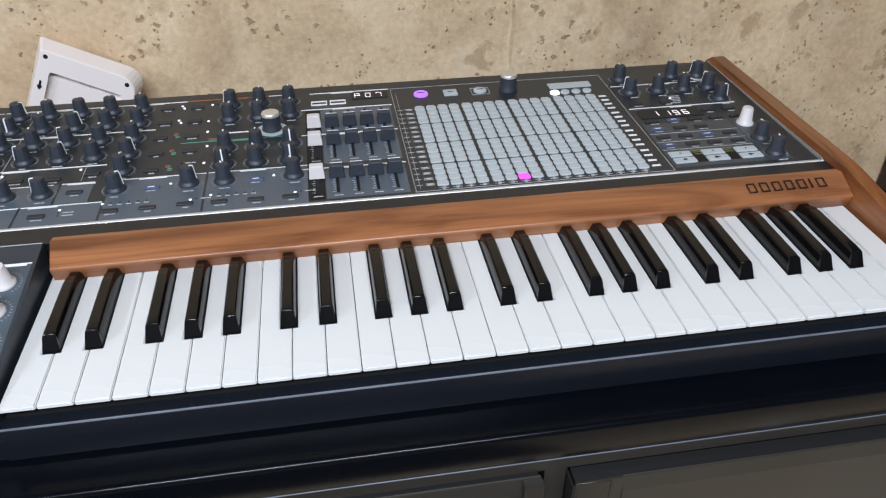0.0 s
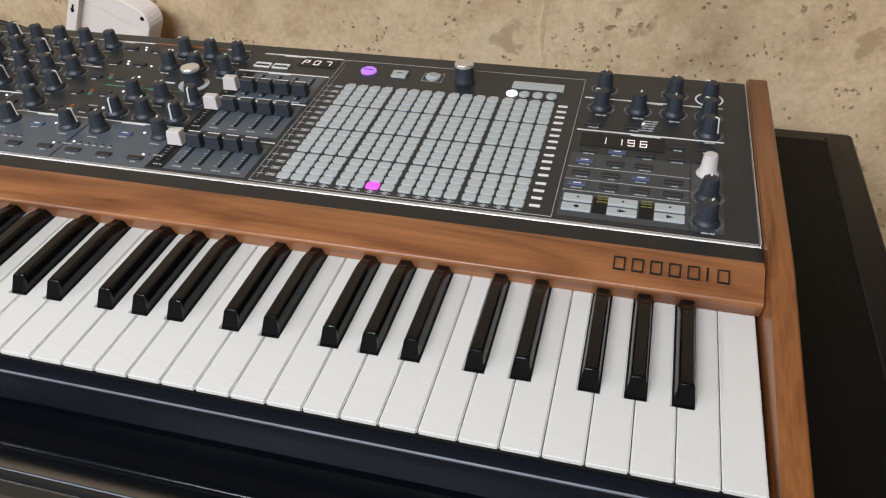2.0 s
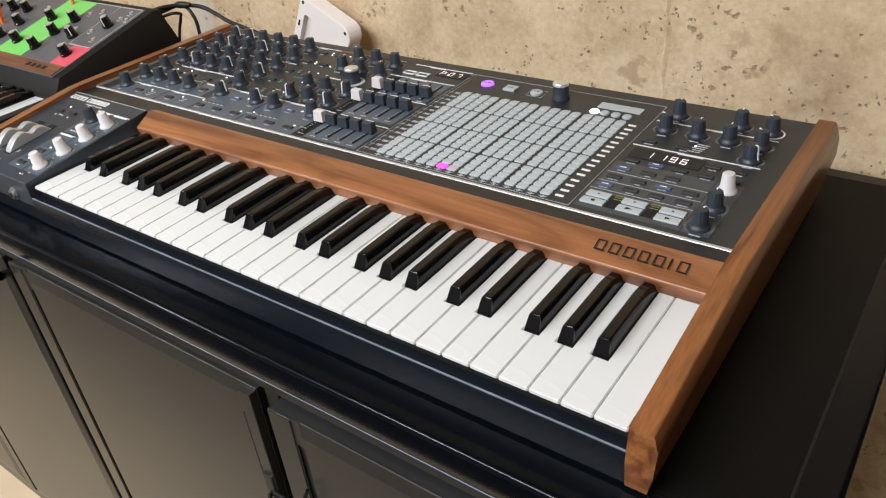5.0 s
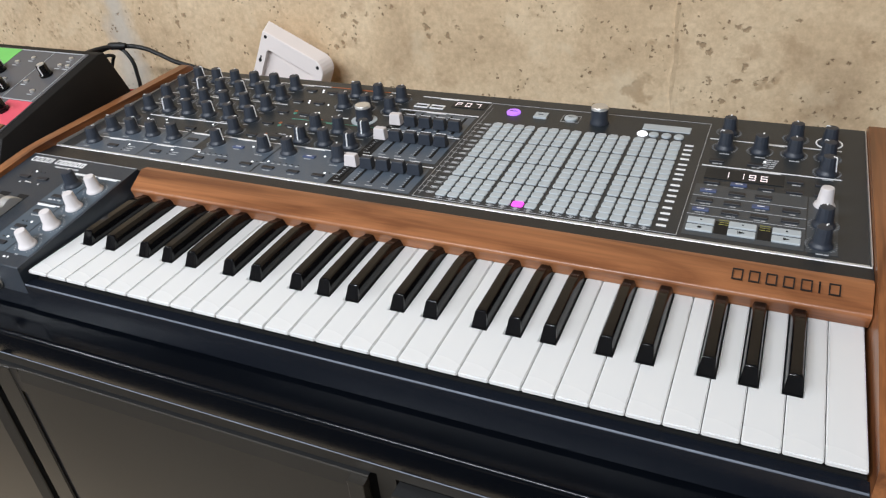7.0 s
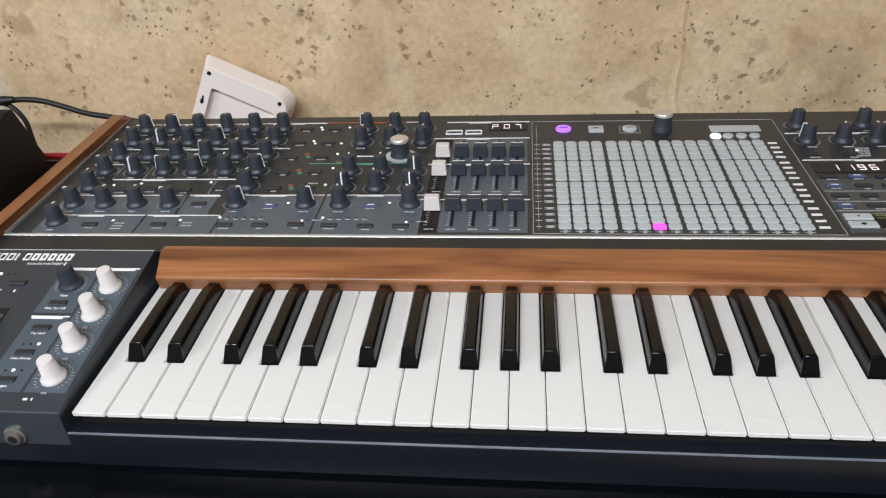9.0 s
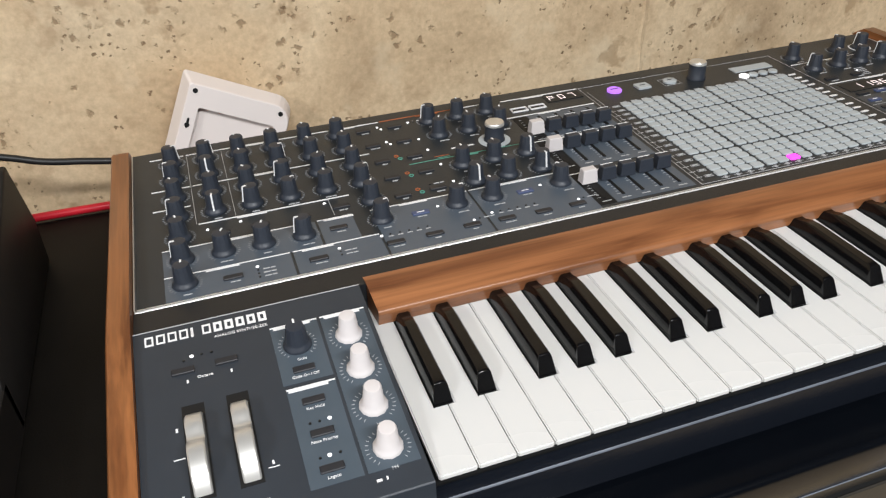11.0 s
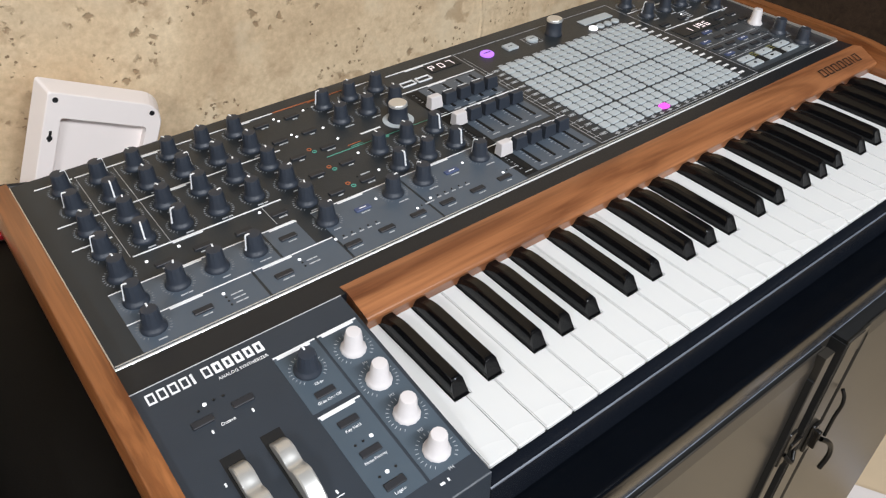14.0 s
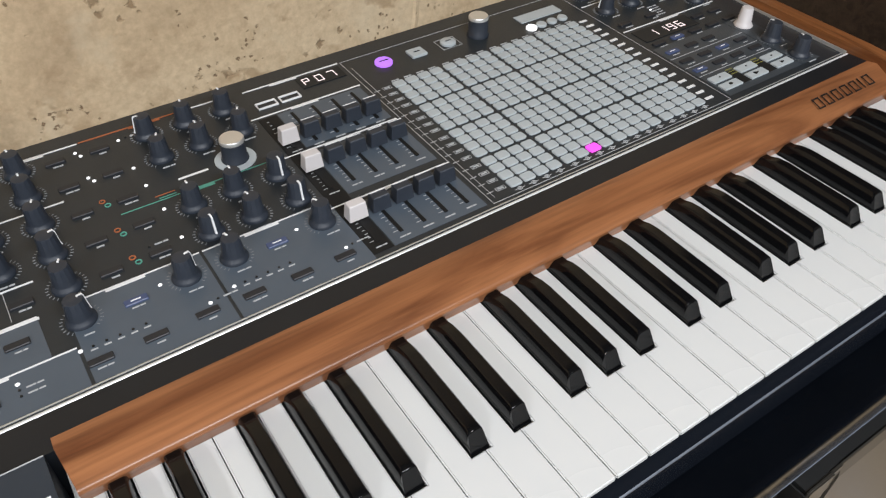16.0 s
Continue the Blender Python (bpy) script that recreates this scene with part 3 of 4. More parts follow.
# ---- panel printing: thin raised ink in one mesh for each colour ----
INK = {"white": bmesh.new(), "grey": bmesh.new(), "teal": bmesh.new(), "orange": bmesh.new(), "yellow": bmesh.new(), "black": bmesh.new()}


def ink(colour, x0, x1, y0, y1, h=0.00025, zf=None, low=-0.0006):
    """A printed rectangle lying on the panel."""
    f = zf or pz
    bm = INK[colour] if not colour.startswith("slate") else bmesh.new()
    lo = [bm.verts.new((x, y, f(y, low))) for x, y in ((x0, y0), (x1, y0), (x1, y1), (x0, y1))]
    hi = [bm.verts.new((x, y, f(y, h))) for x, y in ((x0, y0), (x1, y0), (x1, y1), (x0, y1))]
    for i in range(4):
        bm.faces.new((lo[i], lo[(i + 1) % 4], hi[(i + 1) % 4], hi[i]))
    bm.faces.new(hi)
    if colour.startswith("slate"):
        sp("panel_field", bm, M_SLATE2 if "control" in colour else M_SLATEDARK if x0 > 0.53 else M_SLATE, "dark slate printed field" if x0 > 0.53 else "slate grey printed field")


def frame_ink(colour, x0, x1, y0, y1, w=0.0004, h=0.00025):
    ink(colour, x0, x1, y0, y0 + w, h)
    ink(colour, x0, x1, y1 - w, y1, h)
    ink(colour, x0, x0 + w, y0 + w, y1 - w, h)
    ink(colour, x1 - w, x1, y0 + w, y1 - w, h)


def caption(x, y, w=0.009, zf=None, colour="grey", h=0.0005):
    """Lettering too small to read, as a short bar or two."""
    if w < 0.0065:
        ink(colour, x - w / 2, x + w / 2, y - 0.0005, y + 0.0005, h, zf)
    else:
        ink(colour, x - w / 2, x + w * 0.05, y - 0.0005, y + 0.0005, h, zf)
        ink(colour, x + w * 0.12, x + w / 2, y - 0.0005, y + 0.0005, h, zf)


def title_line(x0, x1, y, label_at=None, zf=None, colour="white"):
    ink(colour, x0, x1, y - 0.00055, y + 0.00055, 0.0005, zf)
    if label_at is not None:
        ink(colour, label_at - 0.012, label_at + 0.012, y - 0.0024, y - 0.0004, 0.0005, zf)


# slate fields
for x0, x1, y0, y1 in ((-0.131, -0.0405, 0.1900, 0.2200), (-0.0385, 0.0280, 0.1900, 0.2200), (-0.131, -0.0150, 0.2205, 0.2560), (-0.013, 0.0150, 0.2205, 0.2560), (0.0300, 0.1130, 0.1900, 0.2560), (0.1150, 0.2045, 0.1900, 0.2560), (0.2205, 0.2940, 0.1940, 0.2440), (0.2205, 0.2940, 0.2560, 0.3120), (0.2205, 0.2940, 0.3200, 0.3705), (0.5430, 0.6360, 0.1960, 0.2840), (0.6370, 0.6600, 0.1960, 0.2840)):
    ink("slate", x0, x1, y0, y1)
# section lines with their name tabs
title_line(-0.136, -0.106, 0.4150)
title_line(-0.104, 0.0, 0.4150, -0.045)
title_line(0.002, 0.080, 0.4150, 0.044)
title_line(0.081, 0.165, 0.4155, 0.130, colour="orange")
title_line(0.166, 0.192, 0.4155)
title_line(-0.136, -0.104, 0.3530)
title_line(-0.102, 0.055, 0.3530, -0.045)
title_line(-0.102, 0.020, 0.2870, -0.060)
title_line(-0.136, -0.106, 0.3190)
title_line(-0.131, -0.020, 0.2560, -0.075)
title_line(-0.013, 0.0150, 0.2560, 0.004)
title_line(-0.131, -0.0405, 0.2200, -0.090)
title_line(-0.0385, 0.0280, 0.2200, -0.020)
title_line(0.0300, 0.1130, 0.2560, 0.066)
title_line(0.1150, 0.2045, 0.2560, 0.155)
title_line(0.200, 0.296, 0.3160, 0.245)
title_line(0.200, 0.296, 0.2480, 0.245)
title_line(0.200, 0.296, 0.3735, 0.245)
title_line(0.210, 0.2965, 0.4135, 0.245)
title_line(0.543, 0.662, 0.3210, 0.600)
title_line(0.543, 0.662, 0.3790, 0.600)
for y in (0.2625, 0.2450, 0.2295):
    ink("grey", 0.543, 0.636, y - 0.0002, y + 0.0002, 0.0005)
for x in (-0.1035, -0.0725):
    ink("grey", x - 0.0002, x + 0.0002, 0.2880, 0.4120)
ink("grey", 0.0020, 0.0024, 0.2600, 0.2870)
ink("teal", 0.083, 0.196, 0.3186, 0.3194)
ink("teal", 0.131, 0.148, 0.3160, 0.3186)
ink("white", 0.128, 0.150, 0.3335, 0.3355)
ink("orange", 0.108, 0.122, 0.3240, 0.3248)
ink("teal", 0.110, 0.122, 0.3210, 0.3218)
# frame round the pad matrix
frame_ink("grey", 0.2985, 0.5400, 0.1925, 0.4135)
ink("grey", 0.3030, 0.3033, 0.1980, 0.4000)

# ---- knobs ----
KNOB_P = [(0.0092, 0.0), (0.0092, 0.0010), (0.0086, 0.0024), (0.0075, 0.0036), (0.0071, 0.0050), (0.0060, 0.0160), (0.0056, 0.0170), (0.0035, 0.01735)]


def knob_mesh():
    return lathe(bmesh.new(), KNOB_P, 28, ribs=1, rib_depth=0.00035)


def pointer_mesh():
    """A white stripe over the cap and down the flank, facing +y."""
    bm = bmesh.new()
    path = [(0.0030, 0.01760), (0.0058, 0.01730), (0.0064, 0.0160), (0.0075, 0.0052), (0.0080, 0.0040)]
    rows = [[bm.verts.new((sx * 0.00062, y + o, z + o2)) for sx, o, o2 in ((-1, 0.0002, 0.0002), (1, 0.0002, 0.0002), (1, -0.0009, -0.0005), (-1, -0.0009, -0.0005))] for y, z in path]
    for a, b in zip(rows, rows[1:]):
        for i in range(4):
            bm.faces.new((a[i], a[(i + 1) % 4], b[(i + 1) % 4], b[i]))
    bm.faces.new(rows[0][::-1])
    bm.faces.new(rows[-1])
    return bm


def ticks_mesh(r0=0.0104, r1=0.0122):
    bm = bmesh.new()
    for k in range(21):
        a = radians(-140 + 280 * k / 20)
        d, n = Vector((math.sin(a), math.cos(a), 0)), Vector((math.cos(a), -math.sin(a), 0)) * 0.00016
        v = [bm.verts.new(p) for p in (d * r0 - n, d * r0 + n, d * r1 + n, d * r1 - n)]
        w = [bm.verts.new(q.co + Vector((0, 0, -0.0006))) for q in v]
        bm.faces.new(v)
        for i in range(4):
            bm.faces.new((v[i], w[i], w[(i + 1) % 4], v[(i + 1) % 4]))
    return bm


KNOB = sp("knob", knob_mesh(), M_KNOB, "dark blue-grey ribbed knob", True)
POINTER = part("pointer", finish(pointer_mesh()), M_PRINT, KNOB, "white pointer line")
M_TICK = material("dim_print", (0.25, 0.26, 0.27), 0.5)
TICKS = sp("tick_ring", ticks_mesh(), M_TICK)
WKNOB = sp("knob", lathe(bmesh.new(), [(0.0098, 0.0), (0.0098, 0.0012), (0.0088, 0.0028), (0.0074, 0.0042), (0.0060, 0.0185), (0.0054, 0.0195), (0.003, 0.0198)], 12), M_WHITEKNOB, "white faceted knob", True)
BRIGHT = sp("tick_ring", ticks_mesh(), M_GREYPRINT)
first_used = {"k": False, "t": False, "w": False}


def put_knob(x, y, turn=0.0, f=pz, tilt=0.0, scale=1.0):
    m = Matrix.Translation((x, y, f(y))) @ pose(0, 0, 0, tilt, 0, 0) @ pose(0, 0, 0, 0, 0, -turn) @ Matrix.Scale(scale, 4)
    if not first_used["k"]:
        first_used["k"] = True
        KNOB.matrix_basis = m
        return KNOB
    k = sq(KNOB, m)
    p = bpy.data.objects.new("pointer", POINTER.data)
    scene.collection.objects.link(p)
    p.parent = k
    return k


def put_ticks(x, y, f=pz, tilt=0.0, scale=1.0, bright=False):
    m = Matrix.Translation((x, y, f(y, 0.0004))) @ pose(0, 0, 0, tilt, 0, 0) @ Matrix.Scale(scale, 4)
    if not first_used["t"]:
        first_used["t"] = True
        TICKS.matrix_basis = m
    else:
        sq(BRIGHT if bright else TICKS, m)


COLS = (-0.117, -0.087, -0.057, -0.026, 0.005, 0.036)
ROWS = (0.402, 0.370, 0.337, 0.304, 0.272, 0.240, 0.2085)
TURNS = {(0, 0): 75, (1, 0): 75, (0, 1): -70, (1, 1): 185, (3, 1): 75, (3, 2): -85, (1, 3): 190, (2, 3): -95, (3, 3): 60, (0, 3): -80, (0, 5): -80, (3, 5): -85, (5, 3): 70, (5, 5): 70, (5, 4): 20, (4, 2): 20}
spots = [(c, r) for r in range(4) for c in range(6)] + [(0, 4), (0, 5), (0, 6), (5, 4), (5, 5), (1, 5), (2, 5), (3, 5)]
for c, r in spots:
    put_knob(COLS[c], ROWS[r], TURNS.get((c, r), random.uniform(-25, 25)))
    put_ticks(COLS[c], ROWS[r])
    caption(COLS[c] + 0.001, ROWS[r] - 0.0135, random.choice((0.006, 0.009)))
for x, y, a in ((0.127, 0.399, -80), (0.157, 0.399, 10), (0.188, 0.399, 0), (0.127, 0.366, 20), (0.157, 0.366, 0), (0.189, 0.366, 15), (0.127, 0.302, 0), (0.157, 0.302, 0), (0.189, 0.302, 175), (0.127, 0.270, 172), (0.157, 0.270, -15), (0.189, 0.270, 175),
                (0.099, 0.240, 70), (0.130, 0.240, -15), (0.192, 0.240, -25),
                (0.559, 0.397, 0), (0.621, 0.397, -10), (0.559, 0.362, -60), (0.591, 0.362, 15), (0.621, 0.362, 0), (0.650, 0.362, -45), (0.650, 0.332, 110), (0.649, 0.240, 0), (0.648, 0.2085, 25)):
    put_knob(x, y, a)
    put_ticks(x, y)
    caption(x + 0.001, y - 0.0135, 0.009)
# knob in a pale ring
put_knob(0.651, 0.394, -50)
sp("ring", lathe(bmesh.new(), [(0.0122, pz(0.394, -0.0005)), (0.0122, pz(0.394, 0.0005)), (0.0108, pz(0.394, 0.0005)), (0.0108, pz(0.394, -0.0005))], 28, (0.651, 0.394)), M_PRINT, "pale ring")
# large cutoff knob and the encoder with brushed caps
for x, y, ring in ((0.171, 0.335, True), (0.428, 0.390, False)):
    big = sp("large_knob", lathe(bmesh.new(), [(0.0100, pz(y)), (0.0100, pz(y, 0.0020)), (0.0091, pz(y, 0.0032)), (0.0088, pz(y, 0.0165))], 32, (x, y)), M_KNOB, "large dark knob with brushed silver cap", True)
    sp("silver_cap", lathe(bmesh.new(), [(0.0090, pz(y, 0.0160)), (0.0090, pz(y, 0.0180)), (0.0083, pz(y, 0.0190)), (0.003, pz(y, 0.0191))], 32, (x, y)), M_SILVER, "brushed silver cap", True, big)
    if ring:
        sp("ring", lathe(bmesh.new(), [(0.0150, pz(y, -0.0005)), (0.0150, pz(y, 0.0006)), (0.0146, pz(y, 0.0008))], 36, (x, y)), M_PAD, "pale grey ring")


def put_white(x, y, f=pz, tilt=0.0, scale=1.0):
    m = Matrix.Translation((x, y, f(y))) @ pose(0, 0, 0, tilt, 0, 0) @ Matrix.Scale(scale, 4)
    if not first_used["w"]:
        first_used["w"] = True
        WKNOB.matrix_basis = m
    else:
        sq(WKNOB, m)


put_white(0.649, 0.272, scale=0.9)

# ---- sliders ----
SX = (0.213, 0.231, 0.249, 0.2665, 0.284)
CAP = None
for row, (y0, y1, cap_y) in enumerate(((0.324, 0.367, 0.3335), (0.2665, 0.300, 0.2955), (0.2030, 0.2355, 0.2315))):
    for i, x in enumerate(SX):
        sp("slot", slab(x - 0.0013, x + 0.0013, y0, y1, pz(y0, -0.001), pz(y1, 0.0006)), M_SLOT)
        for k in range(8):
            yy = y0 + (y1 - y0) * (k + 0.5) / 8
            ink("grey", x - (0.0052 if k % 4 == 0 else 0.0040), x - 0.0020, yy - 0.00018, yy + 0.00018, 0.0005)
        caption(x, y0 - 0.0045, 0.008)
        white = i == 0
        bmc = slab(x - 0.0072, x + 0.0072, cap_y - 0.0048, cap_y + 0.0048, pz(cap_y, 0.0015), pz(cap_y, 0.0135 if white else 0.0128), r=0.0008, chamfer=0.0006, taper=0.0010, seg=2)
        cap = sp("slider_cap", bmc, M_WHITEKNOB if white else M_KNOB, "white slider cap" if white else "dark slider cap", False)
        sp("slider_stem", slab(x - 0.0012, x + 0.0012, cap_y - 0.0015, cap_y + 0.0015, pz(cap_y, -0.001), pz(cap_y, 0.0020)), M_SLOT)
        if not white:
            sp("index_line", slab(x - 0.0056, x + 0.0056, cap_y + 0.0022, cap_y + 0.0029, pz(cap_y, 0.0124), pz(cap_y, 0.0131)), M_PRINT, parent=None)

# ---- buttons and small lamps ----


def button(x, y, w=0.0140, d=0.0052, mat=None, h=0.0016, f=pz, lab="", tilt=0.0):
    bm = slab(-w / 2, w / 2, -d / 2, d / 2, -0.001, h, r=0.0006, chamfer=0.0004, seg=2)
    ob = sp("button", bm, mat or M_BUTTON, lab)
    ob.matrix_basis = Matrix.Translation((x, y, f(y))) @ pose(0, 0, 0, tilt, 0, 0)
    return ob


def led(x, y, lit=False, f=pz, r=0.0009):
    r = 0.0013 if lit else r
    bm = lathe(bmesh.new(), [(r, -0.0005), (r, 0.0004), (r * 0.6, 0.0009)], 10)
    ob = sp("indicator_lamp", bm, M_LED if lit else M_LEDOFF, "lit white indicator" if lit else "", True)
    ob.matrix_basis = Matrix.Translation((x, y, f(y)))
    return ob


for x, y in ((0.061, 0.400), (0.092, 0.399), (0.062, 0.366), (0.092, 0.366), (0.062, 0.333), (0.092, 0.333), (0.062, 0.301), (0.093, 0.302), (0.062, 0.269), (0.093, 0.270), (0.010, 0.271), (0.001, 0.240), (0.037, 0.204), (0.068, 0.204), (0.099, 0.205), (0.128, 0.204), (0.159, 0.203), (0.189, 0.203), (-0.022, 0.204), (-0.084, 0.204), (-0.086, 0.267), (-0.056, 0.268), (-0.023, 0.266),
             (0.555, 0.332), (0.589, 0.332), (0.556, 0.289), (0.602, 0.289), (0.625, 0.307), (0.648, 0.307), (0.625, 0.2885), (0.648, 0.2885), (0.579, 0.272), (0.601, 0.272), (0.554, 0.2545), (0.577, 0.2545), (0.624, 0.2545), (0.577, 0.238), (0.600, 0.238), (0.624, 0.238)):
    button(x, y)
    caption(x + 0.001, y - 0.0054, random.choice((0.005, 0.007, 0.009)))
for x, y in ((0.067, 0.237), (0.158, 0.237), (0.579, 0.289), (0.555, 0.272), (0.600, 0.2545), (0.553, 0.238)):
    button(x, y, mat=M_BLUEBTN, lab="faintly blue-lit button")
    caption(x, y - 0.0048, 0.008)
    ink("white", x - 0.003, x + 0.003, y - 0.0004, y + 0.0004, 0.0019)
for x, y in ((0.076, 0.404), (0.0785, 0.3985), (0.076, 0.370), (0.0785, 0.3645), (0.107, 0.403), (0.106, 0.364), (0.107, 0.340), (0.109, 0.309), (0.109, 0.276), (-0.066, 0.211), (-0.005, 0.212), (0.029, 0.2165), (0.120, 0.2165), (0.083, 0.242), (0.174, 0.242), (0.103, 0.2115), (0.193, 0.2095), (0.597, 0.3405), (-0.070, 0.279), (-0.096, 0.276), (-0.002, 0.281)):
    led(x, y, True)
for x0, y in ((0.036, 0.2165), (0.127, 0.2165)):
    for k in range(5):
        led(x0 + 0.0075 * k, y)
        caption(x0 + 0.0075 * k, y - 0.0028, 0.004)
for x, y in ((-0.066, 0.2065), (-0.066, 0.202), (-0.066, 0.1975), (-0.005, 0.2075), (-0.005, 0.203), (0.108, 0.2125), (0.198, 0.2105), (0.0885, 0.2785), (0.1125, 0.404)):
    led(x, y)
    caption(x + 0.008, y, 0.009)
for k in range(5):
    caption(0.603 - 0.001 * k, 0.345 - 0.004 * k, 0.012)
for y in (0.336, 0.302, 0.2715):
    for mat, dx, dy in ((M_ORANGE, 0.0, 0.0028), (M_TEAL, 0.0022, -0.0028)):
        bm = bmesh.new()
        n, c = 18, (0.0765 + dx, y + dy)
        rings = [[bm.verts.new((c[0] + r * math.cos(2 * math.pi * k / n), c[1] + r * math.sin(2 * math.pi * k / n), pz(c[1], h))) for k in range(n)] for r, h in ((0.0022, -0.0004), (0.0022, 0.0005), (0.0014, 0.0005), (0.0014, -0.0004))]
        for a, b in zip(rings, rings[1:]):
            for k in range(n):
                bm.faces.new((a[k], a[(k + 1) % n], b[(k + 1) % n], b[k]))
        sp("routing_ring", bm, mat)

# ---- pad matrix ----
PXS = [0.3243 + 0.01221 * i + 0.0018 * (i // 4) for i in range(16)]
PYS = [0.2035 + 0.0099 * j + 0.0018 * (j // 4) for j in range(16)]
PAD = None
for j, y in enumerate(PYS):
    for i, x in enumerate(PXS):
        at = Matrix.Translation((x, y, pz(y)))
        if i == 6 and j == 0:
            ob = sp("pad", slab(-0.0053, 0.0053, -0.0042, 0.0042, -0.001, 0.0014, r=0.0018, chamfer=0.0004, seg=2), M_PADPINK, "pad lit bright pink")
            ob.matrix_basis = at
        elif PAD is None:
            PAD = sp("pad", slab(-0.0053, 0.0053, -0.0042, 0.0042, -0.001, 0.0014, r=0.0018, chamfer=0.0004, seg=2), M_PAD)
            PAD.matrix_basis = at
        else:
            sq(PAD, at)
    ink("white", 0.5218 if j else 0.5218, 0.5300, y - 0.0013, y + 0.0013, 0.0006)
    frame_ink("grey", 0.3085, 0.3165, y - 0.0017, y + 0.0017, 0.0003)
    caption(0.3125, y, 0.005)
    ink("grey", 0.3005, 0.3060, y - 0.0003, y + 0.0003)
for x in PXS:
    caption(x, PYS[-1] + 0.0068, 0.007)
    bm = INK["grey"]
    n, rings = 12, []
    for r, h in ((0.0019, -0.0004), (0.0019, 0.0004), (0.0013, 0.0004), (0.0013, -0.0004)):
        rings.append([bm.verts.new((x + r * math.cos(2 * math.pi * k / n), 0.1962 + r * math.sin(2 * math.pi * k / n), pz(0.1962, h))) for k in range(n)])
    for a, b in zip(rings, rings[1:]):
        for k in range(n):
            bm.faces.new((a[k], a[(k + 1) % n], b[(k + 1) % n], b[k]))
    ink("grey", x - 0.0042, x - 0.0020, 0.1960, 0.1964)
    ink("grey", x + 0.0020, x + 0.0042, 0.1960, 0.1964)
    ink("grey", x - 0.0006, x + 0.0006, 0.1956, 0.1968)
sp("lit_button", lathe(bmesh.new(), [(0.0078, pz(0.393, -0.001)), (0.0078, pz(0.393, 0.0018)), (0.0068, pz(0.393, 0.0026))], 28, (0.3305, 0.393)), M_PURPLE, "round button lit purple", True)
ink("black", 0.326, 0.335, 0.3924, 0.3934, 0.0029)
button(0.363, 0.3915, 0.0150, 0.0130, M_PAD, 0.0022, lab="square pale grey button")
ink("black", 0.360, 0.366, 0.3911, 0.3919, 0.0026)
sp("round_button", lathe(bmesh.new(), [(0.0072, pz(0.392, -0.001)), (0.0072, pz(0.392, 0.0018)), (0.0062, pz(0.392, 0.0026))], 28, (0.3965, 0.392)), M_PAD, "round pale grey button", True)
ink("black", 0.3935, 0.3995, 0.3916, 0.3924, 0.0029)
frame_ink("grey", 0.3865, 0.4065, 0.3835, 0.4005)
sp("lit_button", lathe(bmesh.new(), [(0.0052, pz(0.373, -0.001)), (0.0052, pz(0.373, 0.0014)), (0.0044, pz(0.373, 0.0022))], 24, (0.4768, 0.373)), M_LITWHITE, "round button lit white", True)
for x in (0.4885, 0.5010, 0.5135):
    sp("round_button", lathe(bmesh.new(), [(0.0050, pz(0.373, -0.001)), (0.0050, pz(0.373, 0.0014)), (0.0042, pz(0.373, 0.0022))], 20, (x, 0.373)), M_PAD, smooth=True)
sp("label_plate", slab(0.4745, 0.5225, 0.3845, 0.3975, pz(0.39, -0.001), pz(0.39, 0.0010)), M_PAD, "pale grey label plate")

# ---- displays ----
SEG = {"P": "abefg", "0": "abcdef", "7": "abc", "1": "bc", "9": "abcdfg", "6": "acdefg"}


def digits(text, x, y, w, h, step, f=pz):
    for k, ch in enumerate(text):
        t = 0.0009
        ox = x + k * step
        sh = lambda yy: (yy - y) * 0.12
        places = {"a": (0, w, h - t, h), "g": (0, w, h / 2 - t / 2, h / 2 + t / 2), "d": (0, w, 0, t), "f": (0, t, h / 2, h), "b": (w - t, w, h / 2, h), "e": (0, t, 0, h / 2), "c": (w - t, w, 0, h / 2)}
        bm = bmesh.new()
        for s in SEG[ch]:
            a, b, c, d = places[s]
            slab(ox + a + 0.0001, ox + b - 0.0001, y + c + 0.0001, y + d - 0.0001, f(y, 0.0006), f(y, 0.0010), bm=bm)
        sp("display_digit", bm, M_DIGIT, "white glowing digit")


sp("display_window", slab(0.2545, 0.2945, 0.3925, 0.4095, pz(0.4, -0.001), pz(0.4, 0.0006)), M_GLASS, "black display window")
digits("P07", 0.2580, 0.3960, 0.0062, 0.0098, 0.0118)
sp("display_window", slab(0.5480, 0.6160, 0.2960, 0.3165, pz(0.3, -0.001), pz(0.3, 0.0006)), M_GLASS, "black display window")
digits("1", 0.5640, 0.3005, 0.0050, 0.0100, 0.01)
digits("196", 0.5760, 0.3005, 0.0060, 0.0100, 0.0100)
for x in (0.2195, 0.2395):
    frame_ink("white", x - 0.0085, x + 0.0085, 0.3832, 0.3918, 0.0009, 0.0014)
    button(x, 0.3875, 0.0135, 0.0050, h=0.0008)
ink("black", 0.2045, 0.2195, 0.1940, 0.3705, 0.0003)


def sign(x, y, outline):
    """A small black printed figure on a transport key."""
    bm = INK["black"]
    lo, hi = ([bm.verts.new((x + dx, y + dy, pz(y, h))) for dx, dy in outline] for h in (0.0012, 0.0022))
    for k in range(len(outline)):
        n = (k + 1) % len(outline)
        bm.faces.new((lo[k], lo[n], hi[n], hi[k]))
    bm.faces.new(hi)


